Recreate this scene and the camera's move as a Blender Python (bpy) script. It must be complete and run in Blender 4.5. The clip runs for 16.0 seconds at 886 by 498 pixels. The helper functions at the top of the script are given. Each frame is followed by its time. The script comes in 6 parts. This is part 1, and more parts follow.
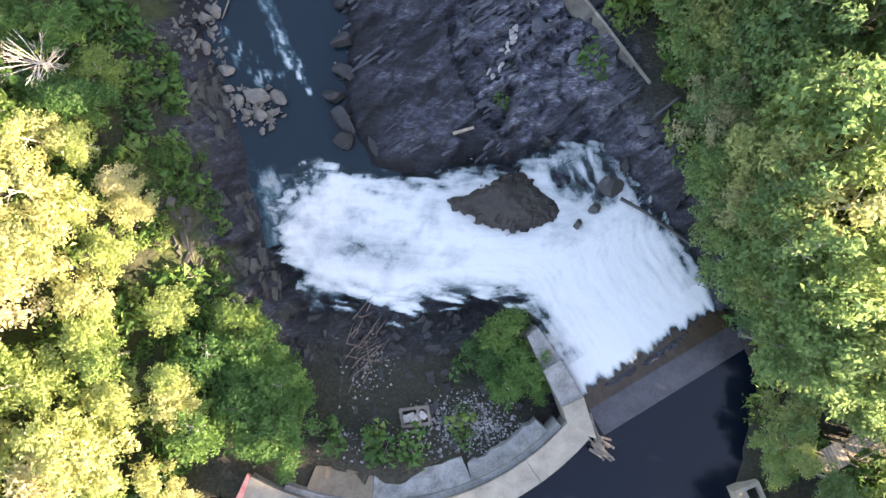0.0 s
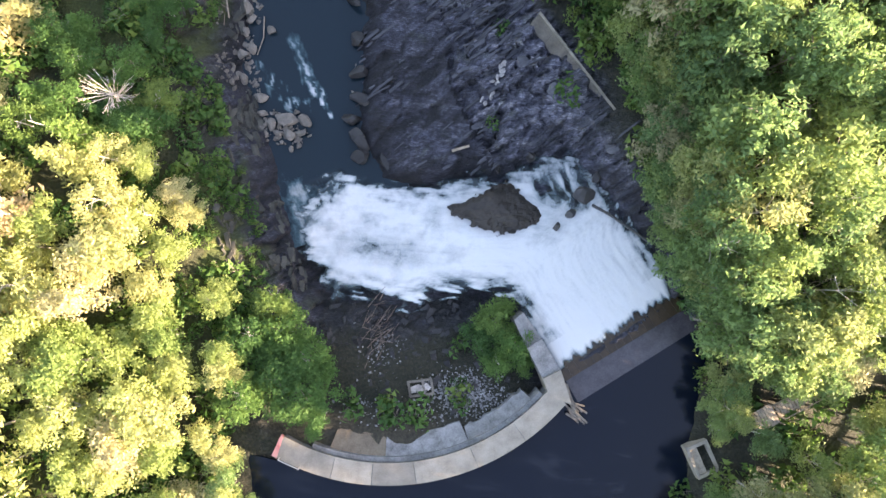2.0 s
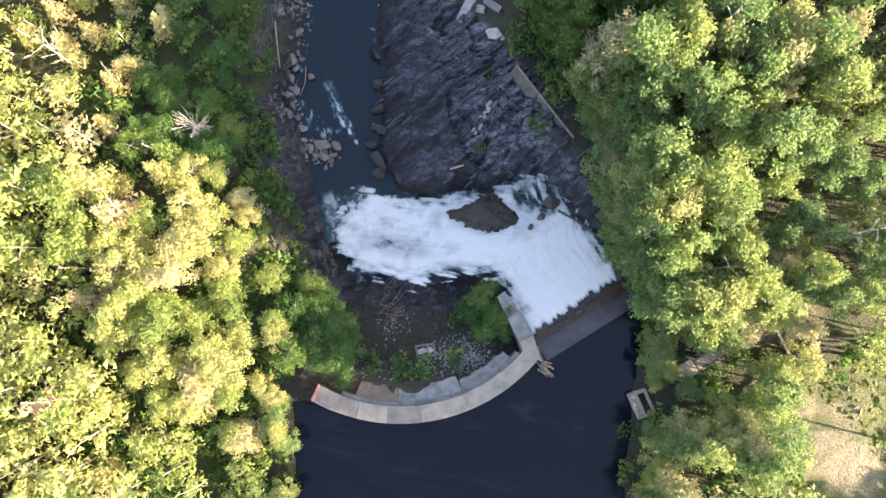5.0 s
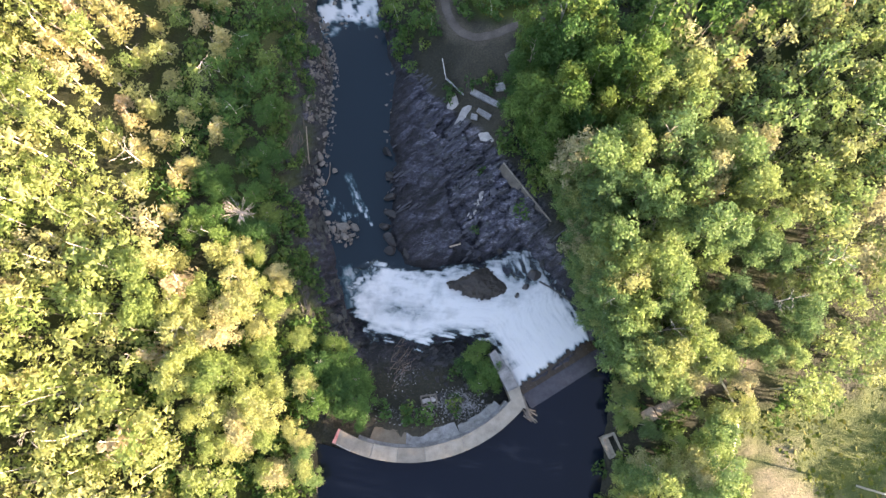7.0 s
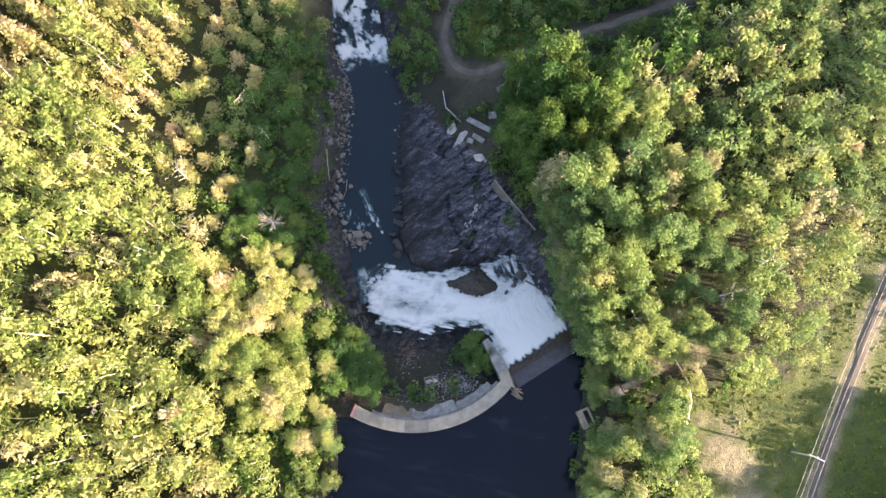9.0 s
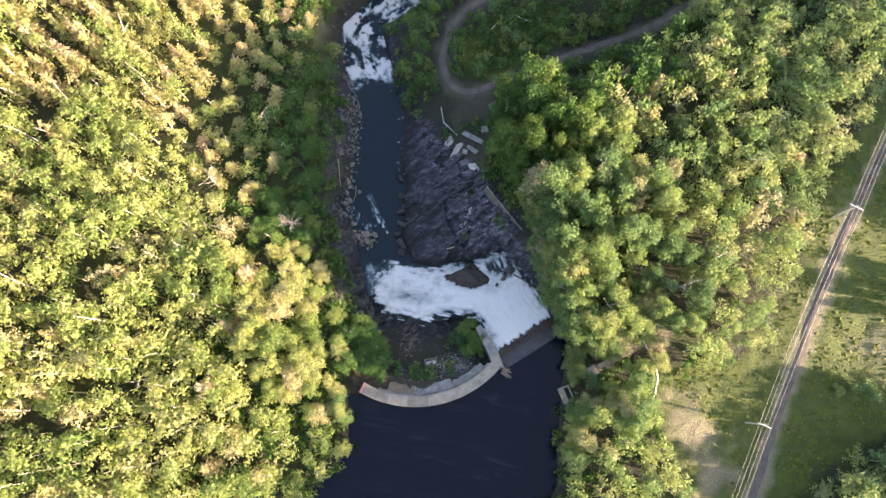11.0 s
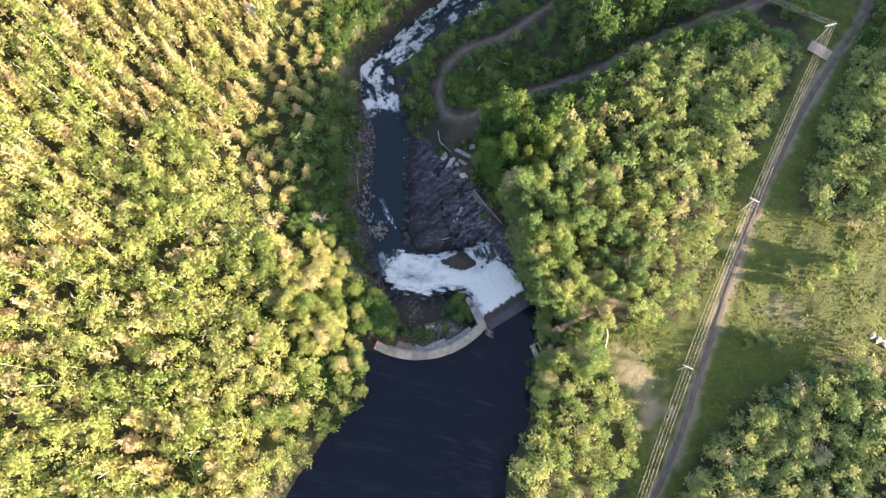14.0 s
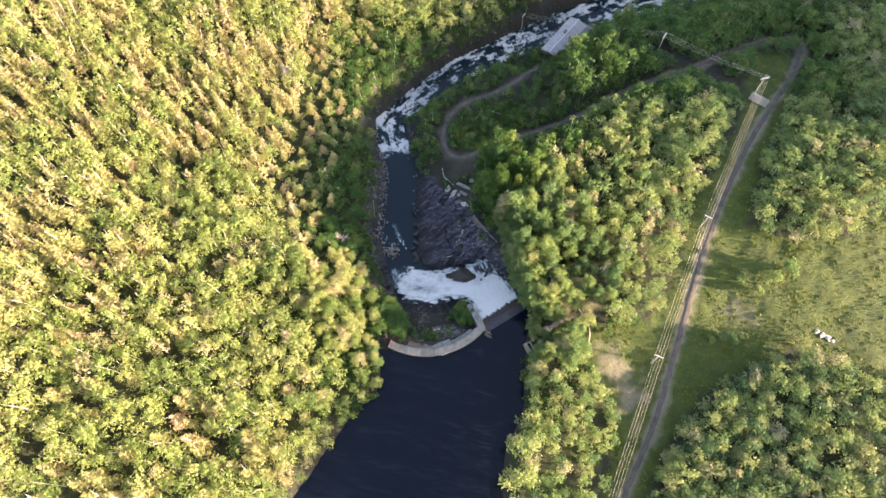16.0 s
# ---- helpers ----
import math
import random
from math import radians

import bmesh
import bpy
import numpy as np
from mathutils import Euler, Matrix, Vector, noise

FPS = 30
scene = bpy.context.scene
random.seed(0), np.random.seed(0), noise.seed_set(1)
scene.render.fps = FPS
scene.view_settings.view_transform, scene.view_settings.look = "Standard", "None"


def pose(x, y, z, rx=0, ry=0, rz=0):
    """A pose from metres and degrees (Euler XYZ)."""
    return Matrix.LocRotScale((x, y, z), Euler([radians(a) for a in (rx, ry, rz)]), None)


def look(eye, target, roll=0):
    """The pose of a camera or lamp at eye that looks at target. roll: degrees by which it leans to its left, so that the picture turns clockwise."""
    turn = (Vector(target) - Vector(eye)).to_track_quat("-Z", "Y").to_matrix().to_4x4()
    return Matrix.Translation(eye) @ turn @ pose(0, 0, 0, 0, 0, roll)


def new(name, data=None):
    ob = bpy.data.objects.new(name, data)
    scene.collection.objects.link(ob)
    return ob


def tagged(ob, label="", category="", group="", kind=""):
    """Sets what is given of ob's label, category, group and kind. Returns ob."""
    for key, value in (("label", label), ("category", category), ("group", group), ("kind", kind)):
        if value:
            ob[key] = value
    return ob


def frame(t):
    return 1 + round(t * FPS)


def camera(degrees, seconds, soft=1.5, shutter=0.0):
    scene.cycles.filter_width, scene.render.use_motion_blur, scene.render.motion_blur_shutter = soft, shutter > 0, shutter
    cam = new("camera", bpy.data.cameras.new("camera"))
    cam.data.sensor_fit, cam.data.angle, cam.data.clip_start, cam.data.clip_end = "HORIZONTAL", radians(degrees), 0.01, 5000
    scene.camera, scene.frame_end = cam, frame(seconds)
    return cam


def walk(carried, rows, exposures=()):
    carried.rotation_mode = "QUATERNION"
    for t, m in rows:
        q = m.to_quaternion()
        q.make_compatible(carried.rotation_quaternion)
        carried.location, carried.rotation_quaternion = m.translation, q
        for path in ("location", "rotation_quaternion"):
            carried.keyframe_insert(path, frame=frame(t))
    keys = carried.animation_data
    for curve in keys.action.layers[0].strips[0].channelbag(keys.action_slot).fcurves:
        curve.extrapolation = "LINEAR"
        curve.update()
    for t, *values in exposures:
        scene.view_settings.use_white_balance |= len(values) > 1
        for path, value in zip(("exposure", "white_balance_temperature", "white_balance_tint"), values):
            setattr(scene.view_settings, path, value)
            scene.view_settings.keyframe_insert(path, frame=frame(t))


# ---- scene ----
cam = camera(69.8, 16.0)
# seconds, eye, turn about the vertical, tilt up from straight down, lean
# seconds, stops, kelvin, tint
EXPOSURES = [(0, 3.2, 7500, 24), (4, 2.96, 7500, 24), (8, 2.68, 7500, 24), (16, 2.48, 7500, 24)]
PATH = [
    (0, (-1.449, 2.639, 53.983), 5.244, 1.119, 0.041),
    (0.5, (-1.480, 2.713, 56.591), 5.185, 0.967, -0.002),
    (1, (-1.473, 2.423, 59.316), 5.150, 1.168, -0.014),
    (1.5, (-1.462, 1.911, 62.023), 5.152, 1.540, 0.018),
    (2, (-1.412, 1.314, 64.844), 5.181, 1.939, 0.013),
    (2.5, (-1.320, 0.484, 67.761), 5.234, 2.528, -0.024),
    (3, (-1.236, -0.633, 70.495), 5.311, 3.333, 0.026),
    (5.5, (-0.848, -4.889, 88.694), 5.287, 5.934, 0.049),
    (6, (-0.890, -5.031, 93.103), 5.256, 7.522, -0.034),
    (6.5, (-0.909, -5.145, 97.351), 5.252, 8.990, -0.033),
    (7, (-0.904, -5.410, 101.861), 5.276, 10.392, 0.030),
    (7.5, (-0.796, -6.131, 106.295), 5.283, 10.456, -0.002),
    (8, (-0.704, -7.364, 110.876), 5.321, 10.729, -0.036),
    (8.5, (-0.577, -8.916, 115.424), 5.328, 11.187, -0.003),
    (9, (-0.515, -10.369, 119.715), 5.314, 11.538, 0.003),
    (11.5, (0.817, -18.446, 140.064), 5.217, 12.946, 0.091),
    (12, (1.229, -20.863, 145.352), 5.249, 13.473, 0.021),
    (12.5, (1.694, -24.073, 150.865), 5.298, 13.779, -0.045),
    (13, (2.419, -28.397, 156.163), 5.313, 14.227, -0.054),
    (13.5, (3.025, -33.477, 161.936), 5.312, 15.422, -0.118),
    (14, (3.531, -39.410, 167.947), 5.265, 16.637, -0.118),
    (14.5, (3.971, -46.225, 174.053), 5.221, 18.497, -0.111),
    (15, (4.341, -54.087, 180.388), 5.130, 20.467, -0.018),
    (15.5, (4.615, -62.412, 186.474), 4.974, 22.426, 0.135),
    (16, (4.414, -68.548, 188.219), 4.968, 24.198, -0.028),
]
walk(cam, [(t, pose(*eye, tilt, 0, turn) @ pose(0, 0, 0, 0, 0, lean)) for t, eye, turn, tilt, lean in PATH], EXPOSURES)
# ---------------------------------------------------------------- light
SUN_EL, SUN_AZ = 12.2, -8.5          # degrees above the horizon; heading of the sun from +x towards +y
world = bpy.data.worlds.new("sky")
scene.world = world
world.use_nodes = True
wn = world.node_tree.nodes
sky = wn.new("ShaderNodeTexSky")
sky.sky_type, sky.sun_disc = "NISHITA", False
sky.sun_elevation, sky.sun_rotation = radians(SUN_EL), radians(90 - SUN_AZ)
wn["Background"].inputs["Strength"].default_value = 0.132
world.node_tree.links.new(sky.outputs[0], wn["Background"].inputs["Color"])
sun = new("sun", bpy.data.lights.new("sun", "SUN"))
sun.data.energy, sun.data.angle, sun.data.color = 5.0, radians(0.6), (1.0, 0.87, 0.64)
sd = Vector((math.cos(radians(SUN_EL)) * math.cos(radians(SUN_AZ)), math.cos(radians(SUN_EL)) * math.sin(radians(SUN_AZ)), math.sin(radians(SUN_EL))))
sun.matrix_world = look(sd * 400, (0, 0, 0))


# ---------------------------------------------------------------- noise and plan arithmetic
def vnoise(x, y, seed=0):
    ix, iy = np.floor(x), np.floor(y)
    fx, fy = x - ix, y - iy
    fx, fy = fx * fx * (3 - 2 * fx), fy * fy * (3 - 2 * fy)

    def h(a, b):
        v = np.sin(a * 127.1 + b * 311.7 + seed * 74.7) * 43758.5453
        return v - np.floor(v)
    return (h(ix, iy) * (1 - fx) + h(ix + 1, iy) * fx) * (1 - fy) + (h(ix, iy + 1) * (1 - fx) + h(ix + 1, iy + 1) * fx) * fy


def fbm(x, y, seed=0, octaves=4):
    total, amp, norm = 0, 1.0, 0
    for k in range(octaves):
        total = total + amp * vnoise(x * 2 ** k + 13 * k, y * 2 ** k - 7 * k, seed + k)
        norm += amp
        amp *= 0.5
    return total / norm


def smooth(v, a, b):
    q = np.clip((v - a) / (b - a), 0, 1)
    return q * q * (3 - 2 * q)


def inside(x, y, poly):
    r = np.zeros(np.shape(x), bool)
    for (ax, ay), (bx, by) in zip(poly, poly[1:] + poly[:1]):
        if ay != by:
            r ^= ((ay > y) != (by > y)) & (x < (bx - ax) * (y - ay) / (by - ay) + ax)
    return r


def line_dist(x, y, pts):
    best = np.full(np.shape(x), 1e9)
    for (ax, ay), (bx, by) in zip(pts, pts[1:]):
        dx, dy = bx - ax, by - ay
        q = np.clip(((x - ax) * dx + (y - ay) * dy) / (dx * dx + dy * dy), 0, 1)
        best = np.minimum(best, np.hypot(x - ax - q * dx, y - ay - q * dy))
    return best


def poly_dist(x, y, poly):
    d = line_dist(x, y, poly + poly[:1])
    return np.where(inside(x, y, poly), -d, d)


# centre line of the river: x, y, half width, level
RIVER = [(-12.6, 4, 5.4, -5.4), (-16.6, 13, 4.5, -5.5), (-19.5, 24, 6.2, -5.5), (-19.8, 34, 4.9, -5.6), (-20.2, 44, 5, -5.6), (-22, 51, 5.2, -5.7),
         (-25, 59, 5.5, -6.6), (-28, 69, 4.6, -8), (-17, 83, 5, -9.3), (-3, 98, 5.5, -10), (11, 108, 5.5, -11), (22, 117, 6, -12), (46, 133, 7, -13.5),
         (95, 152, 8, -15), (170, 168, 8, -16)]
RESERVOIR = [(-19.5, -18.5), (-17.5, -24), (-17.5, -31), (-24, -40), (-29.5, -50), (-37, -62), (-52, -85), (-62, -125), (42, -125), (27, -85), (19.5, -57),
             (20, -45), (25, -33), (24.5, -21), (24.5, -12), (26, -5), (23, 0.3), (11.6, -8.2), (12.3, -11), (7, -15.2), (1.4, -18.4), (-4.5, -20), (-10.6, -20.2)]
FALLS = [(11.2, -7.6), (16.3, -4.0), (22.0, 0.4), (20.6, 4.5), (19.3, 6.6), (14.6, 11.6), (11, 15.3), (7.9, 14.2), (4.1, 12), (0.7, 12.1), (-3.9, 10.7), (-6.6, 10.4),
         (-11.4, 11), (-13.9, 12.1), (-17, 10.5), (-20.2, 8.5), (-18.2, 5), (-17.6, 2.3), (-15.3, -0.2), (-13, -2.8), (-9.3, -2.3), (-5.2, -3.2), (-2.1, -1.6),
         (1.8, -0.9), (5.2, -0.9), (7, -2.1), (9.2, -4.6)]
ARCH = [(-17, -15.8), (-10.5, -17.6), (-4.7, -17.6), (1.2, -15.9), (7.1, -12.8), (10, -9.7), (6.2, -2.8), (1.8, -0.9), (-5, -3), (-13, -2.8), (-16.5, -8)]
MEADOW = [(42, -75), (47.5, -54), (51, -38), (48.8, -27), (42.4, -18), (41.5, -9), (49.2, -8.3), (62.8, -3.5), (70.5, 11.8), (73.5, 29.8), (83, 47), (90.9, 61.6), (101, 95), (112, 95),
          (106, 70), (95.5, 47), (89.5, 26), (105, 22), (121, 24), (133, 36), (180, 40), (180, -2), (127, -20), (116, -14), (104, -7), (93, -15), (77.5, -23.5), (67, -37), (57, -57), (48, -75)]
TRACK = [(45, -72), (53, -54), (61.3, -37), (66.3, -22), (70, -9.6), (73.5, 3.5), (77.4, 17.4), (84, 35.5), (91, 51), (100, 67.4), (108.5, 80), (116, 95), (116, 103), (104, 101), (88, 93), (76.7, 86.5), (55, 78), (40, 69), (27, 64), (16.5, 59.3), (7, 54.2),
         (0.5, 51.2), (-3.5, 52), (-6.2, 56), (-7, 62), (-5.3, 69.5), (1, 76.5), (11, 80.5), (20, 87), (27, 98)]
WALL = [(6.0, 28.4), (14.5, 19.1)]


def flow(x, y):
    """How far downstream of the weir's crest a place lies."""
    return (x - 11.3) * -0.61 + (y + 7.4) * 0.79


def fall_level(x, y):
    return np.interp(flow(x, y), [-1, 0, 3, 9, 14, 20, 24, 30], [0.3, 0.22, -0.5, -1.7, -2.7, -4.2, -5.2, -5.45])


def river_at(x, y):
    """Distance from the river's edge, its level there and whether the place lies on the west bank."""
    best, level, west = np.full(np.shape(x), 1e9), np.zeros(np.shape(x)), np.zeros(np.shape(x), bool)
    for (ax, ay, aw, az), (bx, by, bw, bz) in zip(RIVER, RIVER[1:]):
        dx, dy = bx - ax, by - ay
        q = np.clip(((x - ax) * dx + (y - ay) * dy) / (dx * dx + dy * dy), 0, 1)
        d = np.hypot(x - ax - q * dx, y - ay - q * dy) - (aw + q * (bw - aw))
        near = d < best
        best = np.where(near, d, best)
        level = np.where(near, az + q * (bz - az), level)
        west = np.where(near, dx * (y - ay) - dy * (x - ax) > 0, west)
    return best, level, np.where(y < 4, x < -6, west)


def blocks(x, y, long, short, turn, seed):
    """Broken bedded blocks: each place's block number (0 to 1), its distance from the block's joint, and its place within the block."""
    c, s = math.cos(turn), math.sin(turn)
    u, v = (x * c + y * s) / long + 0.5 * fbm(x / 7, y / 7, seed + 5), (-x * s + y * c) / short + 0.9 * fbm(x / 5, y / 5, seed + 6)
    iu, iv = np.floor(u), np.floor(v)
    d1, d2, val, lu, lv = np.full(u.shape, 9.0), np.full(u.shape, 9.0), np.zeros(u.shape), np.zeros(u.shape), np.zeros(u.shape)

    def h(a, b, k):
        q = np.sin(a * 127.1 + b * 311.7 + (seed + k) * 74.7) * 43758.5453
        return q - np.floor(q)
    for a in (-1, 0, 1):
        for b in (-1, 0, 1):
            fu, fv = iu + a + h(iu + a, iv + b, 1) - u, iv + b + h(iu + a, iv + b, 2) - v
            d = np.maximum(np.abs(fu), np.abs(fv)) * 0.6 + np.hypot(fu, fv) * 0.4
            near = d < d1
            d2 = np.where(near, d1, np.minimum(d2, d))
            val = np.where(near, h(iu + a, iv + b, 3), val)
            lu, lv = np.where(near, fu, lu), np.where(near, fv, lv)
            d1 = np.minimum(d1, d)
    return val, d2 - d1, lu, lv


def height(x, y, rough=True):
    x, y = np.asarray(x, float), np.asarray(y, float)
    dr, zr, west = river_at(x, y)
    dr = dr + (fbm(x / 5, y / 5, 3) - 0.5) * 3.0 * smooth(dr, -1, 2)
    ds = poly_dist(x, y, RESERVOIR) + (fbm(x / 6, y / 6, 5) - 0.5) * 2.0 * (x * 0 + 1) * smooth(np.abs(x - 2), 16, 20)
    dw = np.clip(-x - 22, 0, 230)
    bench = 9 + 24 * smooth(y, 6, 30) * (1 - smooth(y, 70, 115))
    up_w = 0.2 + 0.02 * dw + 0.27 * np.clip(dw - bench, 0, 400) + 5 * (fbm(x / 40, y / 40, 9) - 0.5) * smooth(dw, 5, 60)
    up_w = up_w - 4.5 * smooth(dw - bench, 4, 24)
    up_e = 0.6 + 0.085 * (np.clip(x, -20, 260) - 10) + (0.14 * np.clip(y, -20, 45) - 0.06 * np.clip(y - 60, 0, 80)) * smooth(x, 30, 80) - 0.04 * np.clip(y - 35, 0, 40) * (1 - smooth(x, 20, 60))
    up_e = np.maximum(up_e, -2.2) + 3 * (fbm(x / 35, y / 35, 11) - 0.5) * smooth(x, 25, 60)
    # unseen rise beyond the eastern edge of view, added to shade the valley
    up_e = up_e + smooth(x, 172, 235) * (25 * smooth(y, 22, 48) + 12 * smooth(y, 45, 92))
    up = np.where(west, up_w, up_e)
    wide = np.where(west, 10.5 - 5.0 * smooth(y, 48, 56), 20 * smooth(y, 84, 100) + 9 + 19 * smooth(y, 6, 14) * (1 - smooth(y, 40, 55)))
    q = np.clip(dr / wide, 0, 1)
    rise = np.where(west, q ** 0.8, 0.25 * smooth(q, 0, 0.12) + 0.75 * q)
    zt = np.where(dr < 0, zr - 0.5 - np.clip(-dr, 0, 3) * 0.4, zr - 0.35 + (up - zr + 0.35) * rise)
    zs = np.where(ds < 0, -0.4 - np.clip(-ds, 0, 6) * 0.5, -0.2 + (np.maximum(up, 0.6) + 0.2) * np.clip(ds / 5, 0, 1) ** 0.7)
    zt = np.where(ds < 8, np.minimum(zt, zs), zt)
    df = poly_dist(x, y, FALLS)
    zt = np.minimum(zt, fall_level(x, y) - 0.55 + np.where((y < 2) & (x < 8) & (x > -13.5), 0.4, 1.5 + 2.0 * smooth(-x, 11, 15)) * np.clip(df, 0, 99))
    da = poly_dist(x, y, ARCH)
    zt = np.where(da < 4, np.minimum(zt, -0.9 - 0.25 * (y + 15) + 0.55 * np.clip(da, 0, 99)), zt)
    if rough:
        rock = rockiness(x, y, dr, west, df, da)
        rock = rock * smooth(df, -0.6, 1.4)
        east = np.where(west, 0.35, 1.0) * rock
        v1, j1, lu, lv = blocks(x, y, 4.6, 1.9, 0.62, 21)
        v2, j2, mu, mv = blocks(x, y, 1.6, 0.7, 0.62, 33)
        bedded = bedding(x, y)
        east = east * np.where(west, 1.6, 0.35 + 0.75 * bedded)
        crack = 1 - smooth(line_dist(x, y, [(-2.6, 25), (-2.1, 22), (-0.6, 19.2), (1.2, 16.2), (3.2, 14.6)]) + 0.5 * (fbm(x, y, 29) - 0.5), 0.1, 0.7)
        zt = zt - 0.7 * crack * rock
        zt = zt + east * smooth(dr, -1, 1.5) * ((v1 - 0.5) * 1.15 + lv * 0.4 * (v1 - 0.2) - 0.28 * (1 - smooth(j1, 0, 0.12)) + (v2 - 0.5) * 0.3 + mv * 0.2)
        zt = zt + rock * ((fbm(x / 4.5, y / 4.5, 23) - 0.5) * np.where(west, 1.8, 0.8) + (fbm(x / 0.9, y / 0.9, 25, 2) - 0.5) * np.where(west, 0.45, 0.2)) * smooth(dr, -1, 1.5)
        calm = smooth(line_dist(x, y, TRACK), 2.5, 6)
        zt = zt + (1 - rock) * calm * (fbm(x / 4, y / 4, 31) - 0.5) * 0.7 * smooth(dr, 0, 3) * smooth(ds, 0, 3)
    return zt


def bedding(x, y):
    """Nought on the worn dark slope beside the pool, one on the broken bedded slate above it."""
    return smooth(x + 0.42 * (y - 19) + 3.0 * (fbm(x / 4, y / 4, 27) - 0.5), -1.5, 1.5)


def rockiness(x, y, dr, west, df, da):
    east_rock = (~west) * (1 - smooth(line_dist(x, y, [(-13, 8), (-13, 52)]) / (2 + 26 * (1 - smooth(y, 24, 47)) + 0 * x), 0.8, 1.05)) * smooth(y, 4, 9) * (1 - smooth(y, 44, 56))
    east_rock = east_rock * (1 - smooth(x + 0.92 * y, 33.0, 35.0))
    cliff = np.where(west, (1 - smooth(dr, 3.5, 8)) * (1 - 0.6 * smooth(y, 50, 56)) * (0.45 + 0.55 * smooth(fbm(x / 4, y / 4, 57), 0.42, 0.56)), 1 - smooth(dr, 2, 4.5))
    cliff = np.maximum(cliff, 1 - smooth(df, 2.0, 4.5))
    return np.clip(np.maximum(east_rock, cliff) * np.where(da < 0, 0.75, 1), 0, 1)


# which ground bears trees: plan tests, used for every plant
ROCKS_E = [(-13.5, 8), (-13.5, 49), (-4, 49), (6, 50), (7.5, 40), (8, 30), (10, 28.5), (15.6, 20), (17.5, 14), (18.5, 8), (23.5, 3), (22, 0)]


def plant_ground(x, y):
    """Metres of free ground round a place: below nought nothing tall grows."""
    dr, zr, west = river_at(x, y)
    room = np.minimum(np.where(west, dr - np.where(y < 50, 6.5, 1.5), dr - 2.0), poly_dist(x, y, RESERVOIR) - 0.6)
    room = np.minimum(room, poly_dist(x, y, MEADOW) - 0.5)
    room = np.minimum(room, poly_dist(x, y, ROCKS_E) - 1.2)
    room = np.minimum(room, poly_dist(x, y, FALLS) - 2.5)
    room = np.minimum(room, poly_dist(x, y, ARCH) - 1.0)
    room = np.minimum(room, np.where((x > -19.5) & (x < 13) & (y < -8) & (y > -23), -1.0, 9.0))
    room = np.minimum(room, line_dist(x, y, TRACK) - np.where(x + y > 120, 2.0, 3.0))
    room = np.minimum(room, line_dist(x, y, [(4, 62), (14, 69)]) - 6.0)
    room = np.minimum(room, line_dist(x, y, [(31, -9.5), (40, -3)]) - 0.9)
    room = np.minimum(room, line_dist(x, y, [(25, -14.5), (28, -13.5)]) - 2.4)
    room = np.minimum(room, line_dist(x, y, [(28, 100), (44, 118)]) - 10)
    room = np.minimum(room, line_dist(x, y, [(61.6, -17.2), (76.5, 25.2), (97.3, 75.6), (67.6, 95.9)]) - 3.5)
    return room


# ---------------------------------------------------------------- materials
def material(name):
    m = bpy.data.materials.new(name)
    m.use_nodes = True
    return m, m.node_tree.nodes, m.node_tree.links, m.node_tree.nodes["Principled BSDF"]


def ramp(n, stops):
    r = n.new("ShaderNodeValToRGB")
    e = r.color_ramp.elements
    while len(e) < len(stops):
        e.new(0.5)
    for k, (at, c) in enumerate(stops):
        e[k].position, e[k].color = at, (*c, 1)
    return r


def tex(n, l, scale, detail=4, stretch=(1, 1, 1), turn=0.0, rough=0.6):
    co, mp, t = n.new("ShaderNodeTexCoord"), n.new("ShaderNodeMapping"), n.new("ShaderNodeTexNoise")
    mp.inputs["Scale"].default_value = stretch
    mp.inputs["Rotation"].default_value = (0, 0, turn)
    l.new(co.outputs["Object"], mp.inputs["Vector"])
    l.new(mp.outputs[0], t.inputs["Vector"])
    t.inputs["Scale"].default_value, t.inputs["Detail"].default_value, t.inputs["Roughness"].default_value = scale, detail, rough
    return t


def mixc(n, l, fac, a, b, blend="MIX"):
    x = n.new("ShaderNodeMix")
    x.data_type, x.blend_type = "RGBA", blend
    for sock, v in ((x.inputs[0], fac), (x.inputs[6], a), (x.inputs[7], b)):
        if isinstance(v, (int, float)):
            sock.default_value = v
        elif isinstance(v, tuple):
            sock.default_value = (*v, 1)
        else:
            l.new(v, sock)
    return x.outputs[2]


def math_node(n, l, op, a, b=0.0):
    x = n.new("ShaderNodeMath")
    x.operation = op
    for sock, v in zip(x.inputs, (a, b)):
        if isinstance(v, (int, float)):
            sock.default_value = v
        else:
            l.new(v, sock)
    return x.outputs[0]


def bump(n, l, p, height_out, strength=0.5, distance=0.1):
    b = n.new("ShaderNodeBump")
    b.inputs["Strength"].default_value, b.inputs["Distance"].default_value = strength, distance
    l.new(height_out, b.inputs["Height"])
    l.new(b.outputs[0], p.inputs["Normal"])


